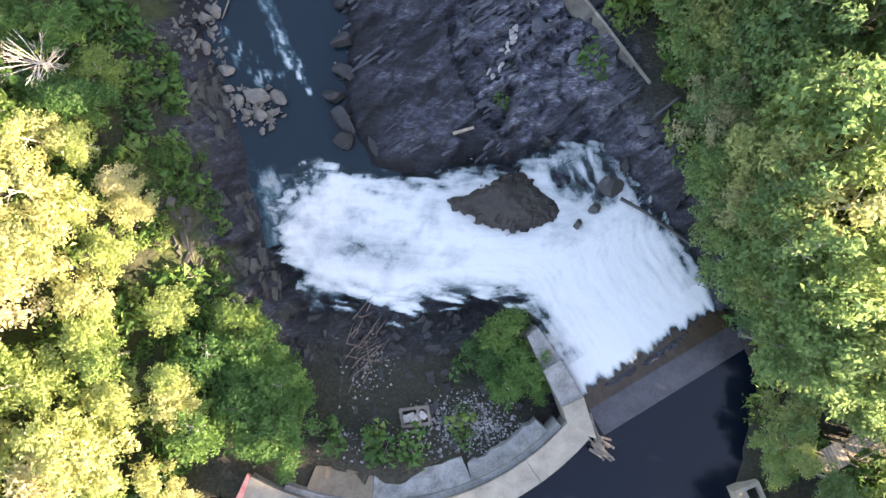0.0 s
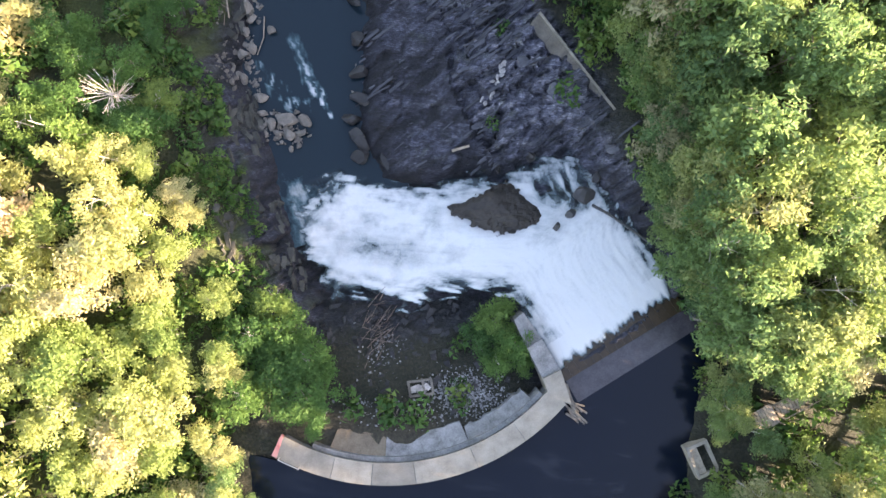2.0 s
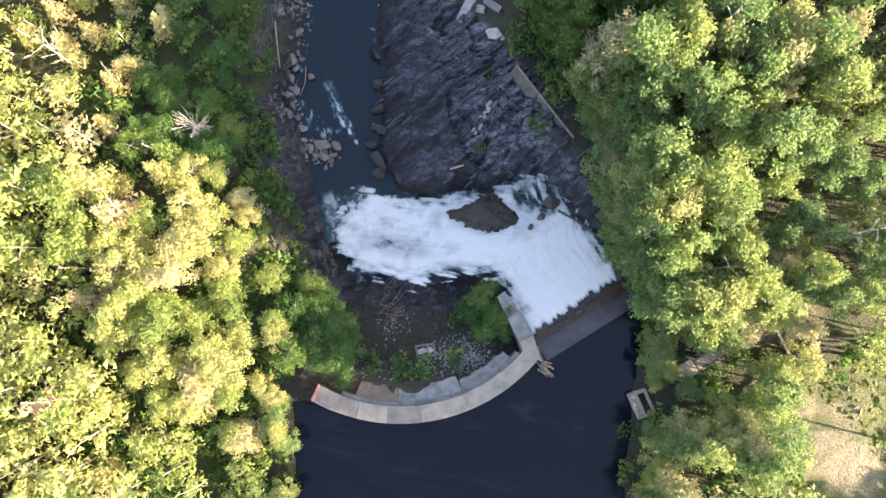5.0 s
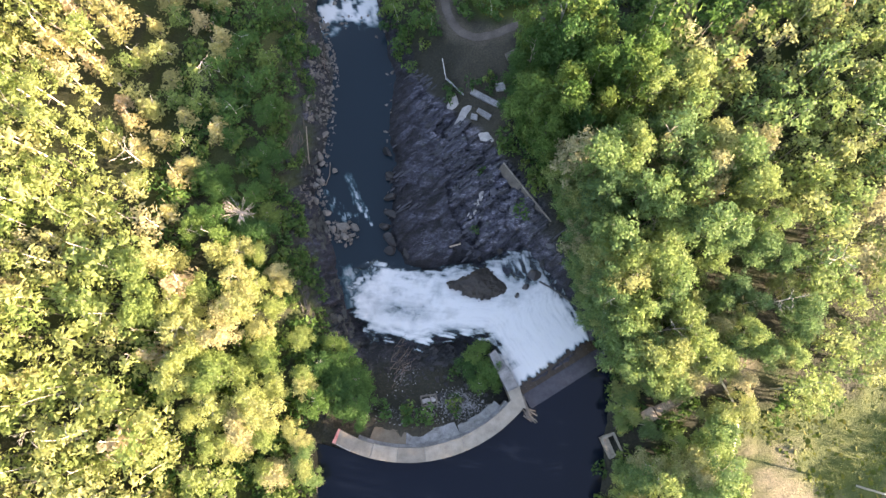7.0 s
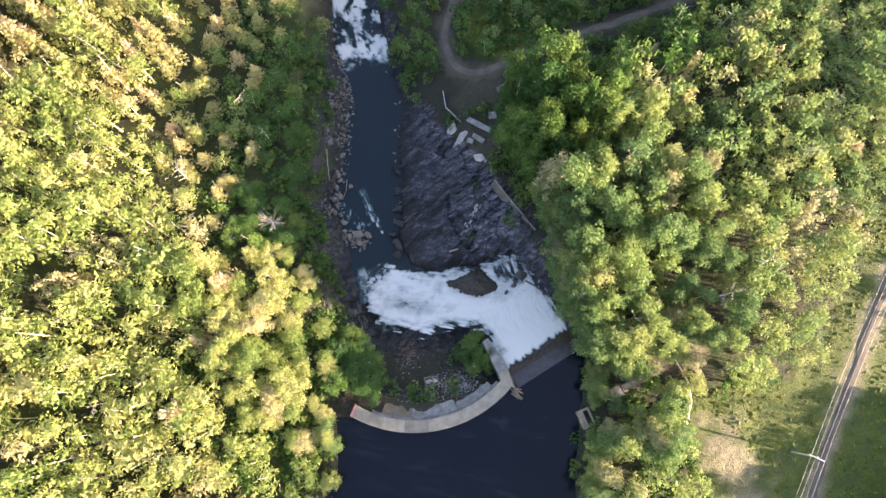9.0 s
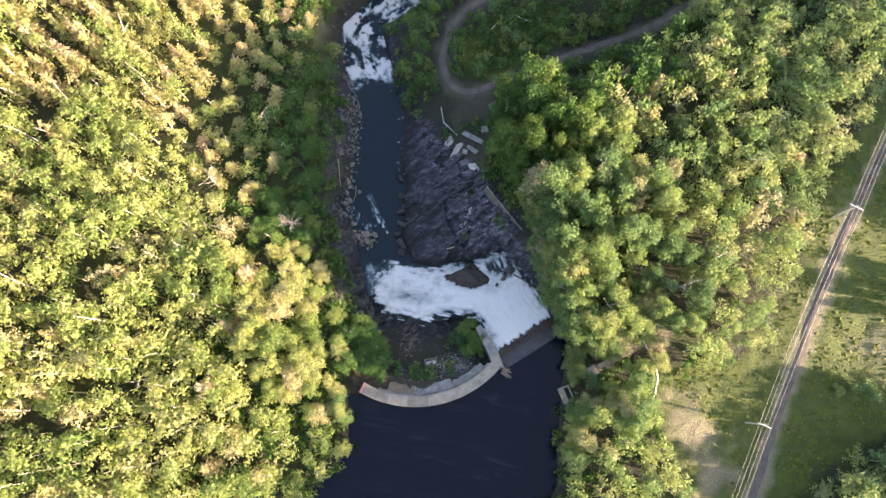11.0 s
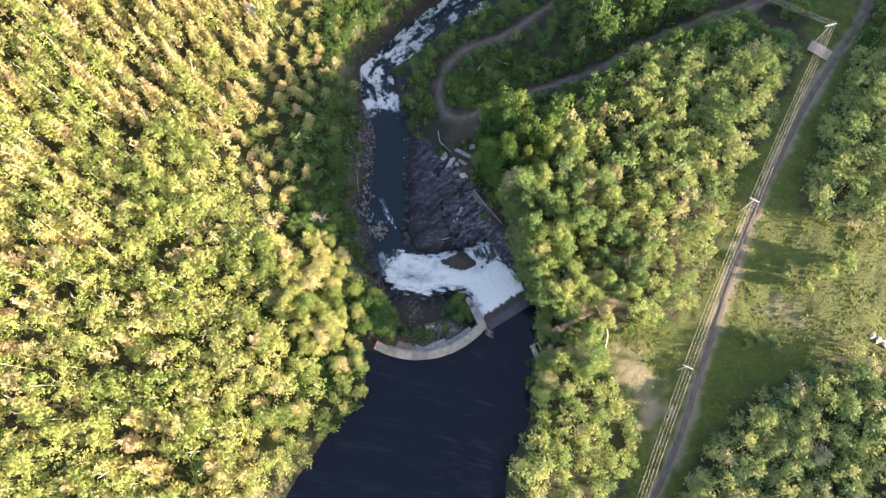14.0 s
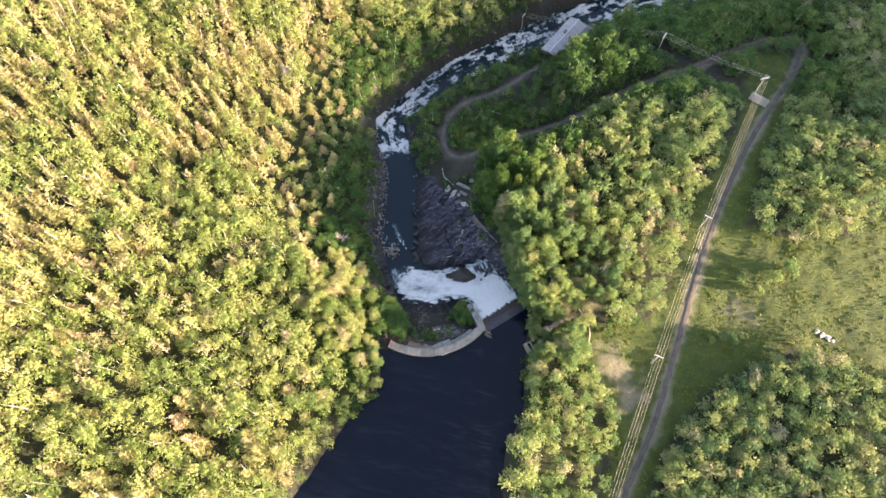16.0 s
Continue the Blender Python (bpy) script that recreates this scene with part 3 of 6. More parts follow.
# ---------------------------------------------------------------- water
def water_sheet(name, xx, yy, zz, keep, foam, mat, label, run):
    ny, nx = xx.shape
    a = (np.arange(ny - 1)[:, None] * nx + np.arange(nx - 1)[None])
    ok = (keep[:-1, :-1] & keep[1:, :-1] & keep[:-1, 1:] & keep[1:, 1:]).ravel()
    a = a.ravel()[ok]
    f = np.stack([a, a + 1, a + nx + 1, a + nx], 1)
    used, inv = np.unique(f, return_inverse=True)
    me = fast_mesh(name, np.stack([xx, yy, zz], -1).reshape(-1, 3)[used], inv.reshape(-1, 4), [mat], smooth_faces=True)
    at = me.attributes.new("foam", "FLOAT", "POINT")
    at.data.foreach_set("value", foam.ravel()[used].astype(np.float32))
    ru = me.attributes.new("run", "FLOAT_VECTOR", "POINT")
    ru.data.foreach_set("vector", np.stack([run[0], run[1], 0 * run[0]], -1).reshape(-1, 3)[used].astype(np.float32).ravel())
    return tagged(new(name, me), label, "water", kind="structure")


def build_falls():
    step = 0.16
    xx, yy = np.meshgrid(np.arange(-23, 24, step), np.arange(-10, 18, step))
    a, b = flow(xx, yy), (xx - 11.3) * 0.79 + (yy + 7.4) * 0.61
    edge = poly_dist(xx, yy, FALLS)
    # streaks run across the apron and then westwards
    turn = smooth(a, 7, 15)
    along, across = a * (1 - turn) - xx * turn, b * (1 - turn) + yy * turn
    streak = fbm(across * 1.5, along * 0.22, 61, 4)
    boil = fbm(xx / 1.3, yy / 1.3, 63, 5)
    ragged = edge + (streak - 0.5) * 2.4 * smooth(a, -1, 1) + (boil - 0.5) * 1.6
    ragged = ragged + ((fbm(xx * 1.2, yy * 1.2, 60, 4) - 0.5) * 1.6 + (fbm(across * 3.0, along * 0.7, 58, 4) - 0.5) * 1.8) * smooth(a, 1, 4)
    comb = fbm(b * 2.6, a * 0.4 + 3, 67, 5)
    ragged = np.where(a < 2.5, np.maximum(edge, 0.1 + (comb - 0.42) * 1.7 - a), ragged)
    foam = 1.0 - 0.85 * smooth(ragged, -2.4, 0.8) ** 1.3
    foam = np.where(a < 2.5, 1.02 - 0.8 * smooth(ragged, -0.75, 0.55), foam)
    strand = fbm((xx * 0.9 + yy * 0.42) * 1.9 + 1.1 * fbm(xx / 1.6, yy / 1.6, 66, 4), (xx * 0.42 - yy * 0.9) * 0.32, 64, 4)
    step_rock = (1 - smooth(np.hypot((xx - 11.4) / 5.0, (yy - 11.7) / 3.3) + (boil - 0.5) * 0.7, 0.5, 1.05))
    foam = foam * (1 - step_rock) + (0.45 + 1.5 * (0.5 - strand) + 0.25 * smooth(edge, -2.0, -0.3)) * step_rock
    foam -= 0.75 * (0.5 + 0.9 * smooth(boil, 0.4, 0.6)) * (1 - smooth(np.hypot((xx - 0.8) / 5.5, (yy - 0.2) / 1.5), 0.2, 1.1))
    foam -= 0.75 * (1 - smooth(np.hypot((xx + 17.4) / 5.0, (yy - 9.6) / 3.0), 0.25, 1.1)) * (0.35 + 1.3 * smooth(boil, 0.35, 0.65))
    foam -= 0.14 * smooth(boil, 0.46, 0.75) * smooth(-xx, -4, 8)
    foam -= 0.06 * smooth(fbm(across * 2.2, along * 0.5, 70, 5), 0.42, 0.7) * smooth(a, 2, 6) * (1 - 0.6 * turn)
    foam -= 0.3 * (1 - smooth(np.hypot((xx + 6.5) / 5.5, (yy - 1.8) / 4.2) + (boil - 0.5) * 0.8, 0.2, 1.0))
    foam -= 0.07 * smooth(fbm(across * 3.2, along * 0.5, 69, 4), 0.45, 0.75)
    foam -= (0.15 + 0.75 * smooth(fbm(xx / 1.1, yy / 1.1, 57, 5), 0.42, 0.66)) * smooth(-xx + 0.35 * yy, 15.5, 21.5)
    lower = (1 - smooth(yy, 0.5, 2.5)) * smooth(xx, -15, -12) * (1 - smooth(xx, 6.0, 8.0))
    bend = yy + 0.10 * xx + 1.4 * fbm(xx / 3.5, yy / 3.5, 54)
    veil = fbm(xx * 0.42 + 9, bend * 2.1, 56, 5)
    thin = 1.06 - 1.25 * smooth(edge, -3.8, 0.6) * smooth(veil, 0.2, 0.74) - 0.95 * smooth(edge, -0.8, 1.4)
    foam = foam * (1 - lower) + np.clip(thin, 0, 1) * lower
    zz = fall_level(xx, yy) + (boil - 0.5) * 0.5 * smooth(a, 8, 20) + (streak - 0.5) * 0.1 * smooth(a, 0, 4) + (fbm(across * 2.4, along * 0.7, 62, 4) - 0.5) * 0.07
    zz = zz - 0.35 * smooth(ragged, -0.3, 0.6) * (1 - lower)
    zz = np.where(xx < -15, np.maximum(zz, -5.42), zz)
    # rising spray and boils give the white slow tonal swells
    foam = np.clip(foam, 0, 1.05) - 0.2 * smooth(fbm(xx / 3.2, yy / 3.2, 68, 4), 0.5, 0.72) * smooth(a, 8, 13)
    keep = (edge < np.where((xx < -12) & (yy < 7), 0.2, np.where(lower > 0.5, 1.5, 0.7)))
    water_sheet("waterfall", xx, yy, zz, keep, np.clip(foam, 0, 1), WHITEWATER, "white foaming water over a weir apron and rock steps", (across * (2.2 - 1.0 * turn) * (1 - step_rock) + (xx * 0.9 + yy * 0.42) * 2.4 * step_rock, along * (0.5 + 0.4 * turn) * (1 - step_rock) + (xx * 0.42 - yy * 0.9) * 0.55 * step_rock))


def build_river(name, s0, s1, step, cells, label):
    cx, cy, cw, cz = (np.array(v, float) for v in zip(*RIVER))
    cum = np.concatenate([[0], np.cumsum(np.hypot(np.diff(cx), np.diff(cy)))])
    full = np.arange(0, cum[-1], 0.4)
    ker = np.ones(13) / 13
    pad = lambda v: np.convolve(np.pad(v, 6, mode="edge"), ker, "valid")
    px, py, pw, pz = (pad(np.interp(full, cum, v)) for v in (cx, cy, cw, cz))
    s = np.arange(s0, min(s1, cum[-1] - 1), step)
    tx, ty = np.gradient(px), np.gradient(py)
    tn = np.hypot(tx, ty)
    px, py, pw, pz, tx, ty = (np.interp(s, full, v) for v in (px, py, pw, pz, tx / tn, ty / tn))
    q = np.linspace(-1, 1, cells)
    w = (pw + 3.5)[:, None] * q[None]
    xx, yy = px[:, None] - ty[:, None] * w, py[:, None] + tx[:, None] * w
    ss = np.repeat(s[:, None], len(q), 1)
    n1, n2 = fbm(w / 1.5 + 40, ss / 4.0, 71, 5), fbm(xx / 0.9, yy / 0.9, 73, 5)
    rapid = smooth(ss, cum[5] + 1, cum[5] + 5) * (0.62 + 0.38 * np.clip(np.sin(ss / 9.5 + 1.2) + 0.5, 0, 1))
    foam = 0.05 + rapid * np.clip((n1 - 0.42) * 4.8 + (n2 - 0.5) * 2.2, 0, 1.2)
    wisp = fbm(xx * 2.0 + yy * 0.8, yy * 1.0 - xx * 0.4, 75, 5)
    plume = line_dist(xx, yy, [(-15.4, 17.3), (-16.8, 19.4), (-18.5, 21.4), (-19.3, 23.2), (-20.4, 25.4)]) + (n2 - 0.5) * 1.0
    fil = fbm(xx * 3.5 + yy * 0.9, yy * 1.5, 77, 5)
    foam += np.clip(1.0 - plume / (0.55 + 0.11 * np.clip(yy - 17, 0, 9)), 0, 1) * (0.28 + 0.75 * smooth(fil, 0.42, 0.62) * (1 - 0.75 * smooth(yy, 18.5, 25)))
    froth = line_dist(xx, yy, [(-23.8, 22.5), (-22.4, 20.5), (-20.2, 18.4), (-18.6, 18.2)]) + (n2 - 0.5) * 1.6
    foam += np.clip(1.0 - froth / 1.6, 0, 1) * (0.12 + 0.4 * smooth(fil, 0.5, 0.7))
    foam += 0.2 * (1 - smooth(yy + (wisp - 0.5) * 9, 9.0, 14.5)) * (ss < 20) * smooth(wisp, 0.3, 0.6)
    foam += 0.3 * (1 - smooth(line_dist(xx, yy, [(-18.2, 8.2), (-17.4, 6.0), (-15.5, 2.5)]) + (n2 - 0.5) * 1.5, 0.6, 1.9)) * (ss < 12)
    zz = np.repeat(pz[:, None], len(q), 1) + (n2 - 0.5) * 0.6 * rapid + 0.02
    zz = zz - 0.45 * smooth(-poly_dist(xx, yy, FALLS), 0.3, 1.5)
    water_sheet(name, xx, yy, zz, np.ones(xx.shape, bool), np.clip(foam, 0, 1), RIVERWATER, label, (w * 1.6, ss * 0.5))


def build_reservoir():
    bm = bmesh.new()
    grow = []
    for x, y in RESERVOIR:
        on_dam = -21 < y < 1 and -19 < x < 23.5
        grow.append((x, y) if on_dam else (x * 1.06 + (1.2 if x > 0 else -1.2), y))
    prism(bm, grow, -0.3, 0.0)
    me_ob = part("reservoir", bm, STILL)
    tagged(me_ob, "still dark navy reservoir water behind the dam", "water", kind="structure")


build_falls()
build_river("pool", 0.0, 49.0, 0.22, 84, "dark slate-blue pool below the falls with foam wisps")
build_river("river", 48.8, 400.0, 0.45, 40, "river breaking into white rapids between rocks")
build_reservoir()


# ---------------------------------------------------------------- roads
def ribbon(name, pts, width, mat, label):
    p = np.array(pts, float)
    for _ in range(3):
        q = np.empty((2 * len(p), 2))
        q[0::2], q[1::2] = 0.75 * p + 0.25 * np.roll(p, -1, 0), 0.25 * p + 0.75 * np.roll(p, -1, 0)
        p = np.concatenate([p[:1], q[:-2], p[-1:]])
    cum = np.concatenate([[0], np.cumsum(np.hypot(*np.diff(p, axis=0).T))])
    s = np.arange(0, cum[-1], 0.9)
    px, py = np.interp(s, cum, p[:, 0]), np.interp(s, cum, p[:, 1])
    tx, ty = np.gradient(px), np.gradient(py)
    tn = np.hypot(tx, ty)
    tx, ty = tx / tn, ty / tn
    q = np.linspace(-1, 1, 9)
    w = width / 2 * q[None] + (fbm(s / 3, s * 0, 81) - 0.5)[:, None] * 0.8 * q[None] ** 2
    xx, yy = px[:, None] - ty[:, None] * w, py[:, None] + tx[:, None] * w
    zz = height(xx, yy) + 0.14 - 0.10 * np.abs(q[None]) ** 3 - 0.05 * np.exp(-((np.abs(q[None]) - 0.5) / 0.16) ** 2)
    ny, nx = xx.shape
    a = (np.arange(ny - 1)[:, None] * nx + np.arange(nx - 1)[None]).ravel()
    me = fast_mesh(name, np.stack([xx, yy, zz], -1).reshape(-1, 3), np.stack([a, a + 1, a + nx + 1, a + nx], 1), [mat], smooth_faces=True)
    return tagged(new(name, me), label, "road", kind="structure")


ribbon("road", TRACK, 1.5, GRAVEL, "narrow grey gravel track with worn wheel ruts")


# ---------------------------------------------------------------- dam
def arc_points(off, n=40, a0=0.0, a1=1.0):
    """Points along the dam's crest: off metres downstream of its upstream edge."""
    cx, cy, r = DAM_C[0], DAM_C[1], DAM_R - off
    t0, t1 = radians(DAM_A[0]), radians(DAM_A[1])
    return [(cx + r * math.cos(t0 + (t1 - t0) * (a0 + (a1 - a0) * k / n)), cy + r * math.sin(t0 + (t1 - t0) * (a0 + (a1 - a0) * k / n))) for k in range(n + 1)]


DAM_C, DAM_R, DAM_A = (-7.1, 3.1), 23.6, (-113.5, -36.0)


def build_dam():
    dam = thing("dam", "curved grey concrete arch dam with a flat walkable crest", "dam")
    bm = bmesh.new()
    prism(bm, arc_points(0.05) + arc_points(2.1)[::-1], -4.5, 0.98)
    part("wall", bm, OLD_CONCRETE, dam)
    cuts = [0, 0.19, 0.32, 0.46, 0.66, 0.83, 1.0]
    for k, (a, b) in enumerate(zip(cuts, cuts[1:])):
        bm = bmesh.new()
        g = 0.0007
        prism(bm, arc_points(0, 10, a + g, b - g) + arc_points(2.2, 10, a + g, b - g)[::-1], 0.98, 1.2 + 0.015 * (k % 2))
        part("crest_slab", bm, CONCRETE, dam, "worn tan concrete slab")
    bm = bmesh.new()
    prism(bm, arc_points(2.15, 30, 0.1, 0.97) + arc_points(2.6, 30, 0.1, 0.97)[::-1], -3.5, 0.55)
    part("ledge", bm, OLD_CONCRETE, dam, "chipped concrete ledge")
    for k, (a, b) in enumerate(((0.16, 0.36), (0.36, 0.66), (0.66, 0.93))):
        bm = bmesh.new()
        inner, outer = arc_points(2.55, 12, a, b), [(x + 0.1 * math.sin(x * 5 + k), y + 0.12 * math.sin(x * 3.1) + 0.1 * math.sin(x * 7.7)) for x, y in arc_points(4.5 - 0.7 * (k == 2), 12, a + 0.004, b - 0.004)]
        top = lambda x, y: 0.1 if math.hypot(x - DAM_C[0], y - DAM_C[1]) > DAM_R - 3 else -0.75
        prism(bm, inner + outer[::-1], -3.2, top)
        part("apron_slab", bm, OLD_CONCRETE if k else STAINED, dam, "pale cracked concrete apron")
    # red painted end with a short rail
    bm = bmesh.new()
    prism(bm, arc_points(-0.02, 6, -0.006, 0.012) + arc_points(2.24, 6, -0.012, -0.002)[::-1], 0.9, 1.235)
    part("painted_end", bm, RED, dam, "faded red paint")
    bm = bmesh.new()
    p = arc_points(0.2, 4, 0.02, 0.09)
    for (x, y) in (p[0], p[-1]):
        rod(bm, (x, y, 1.2), (x, y, 2.1), 0.04)
    rod(bm, (*p[0], 2.05), (*p[-1], 2.05), 0.04)
    part("rail", bm, METAL, dam)
    # wing wall beside the weir
    outer, inner = [(12.55, -10.8), (11.2, -7.5), (9.1, -4.6), (7.1, -2.2)], [(10.3, -10.3), (9.5, -8.5), (7.7, -5.7), (6.2, -3.0)]
    for k, z in enumerate((1.2, 0.8, 0.45)):
        bm = bmesh.new()
        prism(bm, [outer[k], outer[k + 1], inner[k + 1], inner[k]], -5.0, z)
        part("wing_wall", bm, CONCRETE if k == 0 else OLD_CONCRETE, dam)
    # weir
    weir = thing("weir", "low timber-faced concrete weir with wet brown crest", "weir")
    a, b = Vector((11.5, -8.1)), Vector((23.0, 0.3))
    d = (b - a).normalized()
    up = Vector((d.y, -d.x))
    n = 16
    for k in range(n):
        p0, p1 = a.lerp(b, k / n), a.lerp(b, (k + 0.985) / n)
        bm = bmesh.new()
        prism(bm, [tuple(p0 - up * 2.2), tuple(p1 - up * 2.2), tuple(p1 + up * 0.75), tuple(p0 + up * 0.75)], -1.4,
              lambda x, y: 0.22 - 0.02 * (k % 3) - (0.5 if flow(x, y) > 1 else 0))
        part("crest_plank", bm, WET_TIMBER, weir)
    bm = bmesh.new()
    prism(bm, [tuple(a + up * 0.76), tuple(b + up * 0.76), tuple(b + up * 3.15), tuple(a + up * 3.3)], -1.2, lambda x, y: 0.06 if flow(x, y) > -2 else 0.015)
    part("sill", bm, SILL, weir, "submerged grey sloping sill")


build_dam()


# ---------------------------------------------------------------- trees
def leaf_cards(rng, centres, radii, count, size, flat=0.8, wild=0.75):
    """Small bent leaf clumps set over the outside of several rounded lumps."""
    pick = rng.choice(len(centres), count, p=radii ** 2 / (radii ** 2).sum())
    v = rng.normal(size=(count, 3))
    v[:, 2] += 0.35
    v /= np.linalg.norm(v, axis=1, keepdims=True)
    pos = centres[pick] + v * (radii[pick] * rng.uniform(0.3, 1.15, count))[:, None] * np.array([1, 1, flat])
    nrm = v + rng.normal(size=(count, 3)) * wild + np.array([0, 0, 0.3])
    nrm /= np.linalg.norm(nrm, axis=1, keepdims=True)
    t = np.cross(nrm, rng.normal(size=(count, 3)))
    t /= np.linalg.norm(t, axis=1, keepdims=True)
    b = np.cross(nrm, t)
    s = size * rng.uniform(0.55, 1.35, count)[:, None]
    q = rng.uniform(0.5, 1.1, (4, count, 1))
    c = [pos + t * s * q[0] * 0.6, pos + b * s * q[1] * 0.5 - nrm * s * 0.18, pos - t * s * q[2] * 0.6, pos - b * s * q[3] * 0.5 - nrm * s * 0.18]
    verts = np.stack(c, 1).reshape(-1, 3)
    return verts, np.arange(4 * count).reshape(-1, 4)


def stem(rng, top, r0, limbs, reach, start=0.35, sides=5):
    """Tapered trunk and limbs as quads."""
    V, F = [], []

    def tube(path, rad):
        base = sum(len(v) for v in V)
        ang = np.arange(sides) * 2 * np.pi / sides
        ring = np.stack([np.cos(ang), np.sin(ang), 0 * ang], 1)
        V.append(np.concatenate([p + ring * r for p, r in zip(path, rad)]))
        for k in range(len(path) - 1):
            for j in range(sides):
                o = base + k * sides
                F.append((o + j, o + (j + 1) % sides, o + sides + (j + 1) % sides, o + sides + j))
    lean = rng.normal(size=2) * 0.04 * top
    hs = np.linspace(-0.6, top, 6)
    path = [np.array([lean[0] * (h / top) ** 2, lean[1] * (h / top) ** 2, h]) for h in hs]
    tube(path, r0 * (1 - 0.85 * np.linspace(0, 1, 6)))
    for k in range(limbs):
        f = start + (0.95 - start) * (k + rng.random()) / limbs
        o = np.array([lean[0] * f * f, lean[1] * f * f, top * f])
        a = rng.uniform(0, 2 * np.pi)
        e = o + np.array([math.cos(a), math.sin(a), 0.7]) * reach * rng.uniform(0.5, 1.0) * (1.15 - f * 0.6)
        m = (o + e) / 2 + np.array([0, 0, 0.15])
        tube([o, m, e], np.array([0.4, 0.25, 0.08]) * r0 * (1.2 - 0.5 * f))
    return np.concatenate(V), np.array(F)


def split(faces):
    """Quads as triangles."""
    return np.concatenate([faces[:, [0, 1, 2]], faces[:, [0, 2, 3]]])


def crown_lumps(rng, kind, h, r):
    if kind == "conifer":
        # whorls of drooping boughs, shorter towards the tip
        n = 34
        f = np.linspace(0.2, 1.0, n)
        rad = (r * (1.1 - f) * 0.42 + 0.16) * rng.uniform(0.75, 1.2, n)
        a, out = np.arange(n) * 2.4 + rng.uniform(-0.4, 0.4, n), r * (1.03 - f) * rng.uniform(0.35, 0.75, n)
        return np.stack([np.cos(a) * out, np.sin(a) * out, h * f], 1), rad
    if kind == "shrub":
        n = 6
        a, q = rng.uniform(0, 6.28, n), rng.uniform(0.2, 0.75, n) * r
        return np.stack([np.cos(a) * q, np.sin(a) * q, rng.uniform(0.3, 0.7, n) * h], 1), rng.uniform(0.38, 0.55, n) * r
    n = 30
    f = rng.uniform(0.0, 1.0, n) ** 0.75
    a = rng.uniform(0, 6.28, n)
    q = r * np.sqrt(np.clip(1 - ((f - 0.42) / 0.62) ** 2, 0.03, 1)) * rng.uniform(0.2, 0.92, n)
    return np.stack([np.cos(a) * q, np.sin(a) * q, h * (0.24 + 0.70 * f)], 1), rng.uniform(0.18, 0.42, n) * r


def tree_arrays(seed, kind, h, r, cards, size, far=False):
    rng = np.random.default_rng(seed)
    cen, rad = crown_lumps(rng, kind, h, r)
    lv, lf = leaf_cards(rng, cen, rad, cards, size, wild=0.5 if far else 0.75)
    if far:
        lv = lv.reshape(-1, 4, 3)[:, :3].reshape(-1, 3)
        sv, sf = stem(rng, h * 0.97, 0.15 if kind != "shrub" else 0.05, 2, r * 0.9, 0.3, 3)
        return sv, split(sf), lv, np.arange(len(lv)).reshape(-1, 3)
    if kind == "shrub":
        sv, sf = stem(rng, h * 0.55, 0.05, 5, r * 0.6, 0.1, 4)
    elif kind == "conifer":
        sv, sf = stem(rng, h * 0.97, 0.16, 5, r * 0.6, 0.3, 4)
    else:
        sv, sf = stem(rng, h * 0.86, 0.17, 8, r * 0.8, 0.35, 4)
    return sv, sf, lv, lf


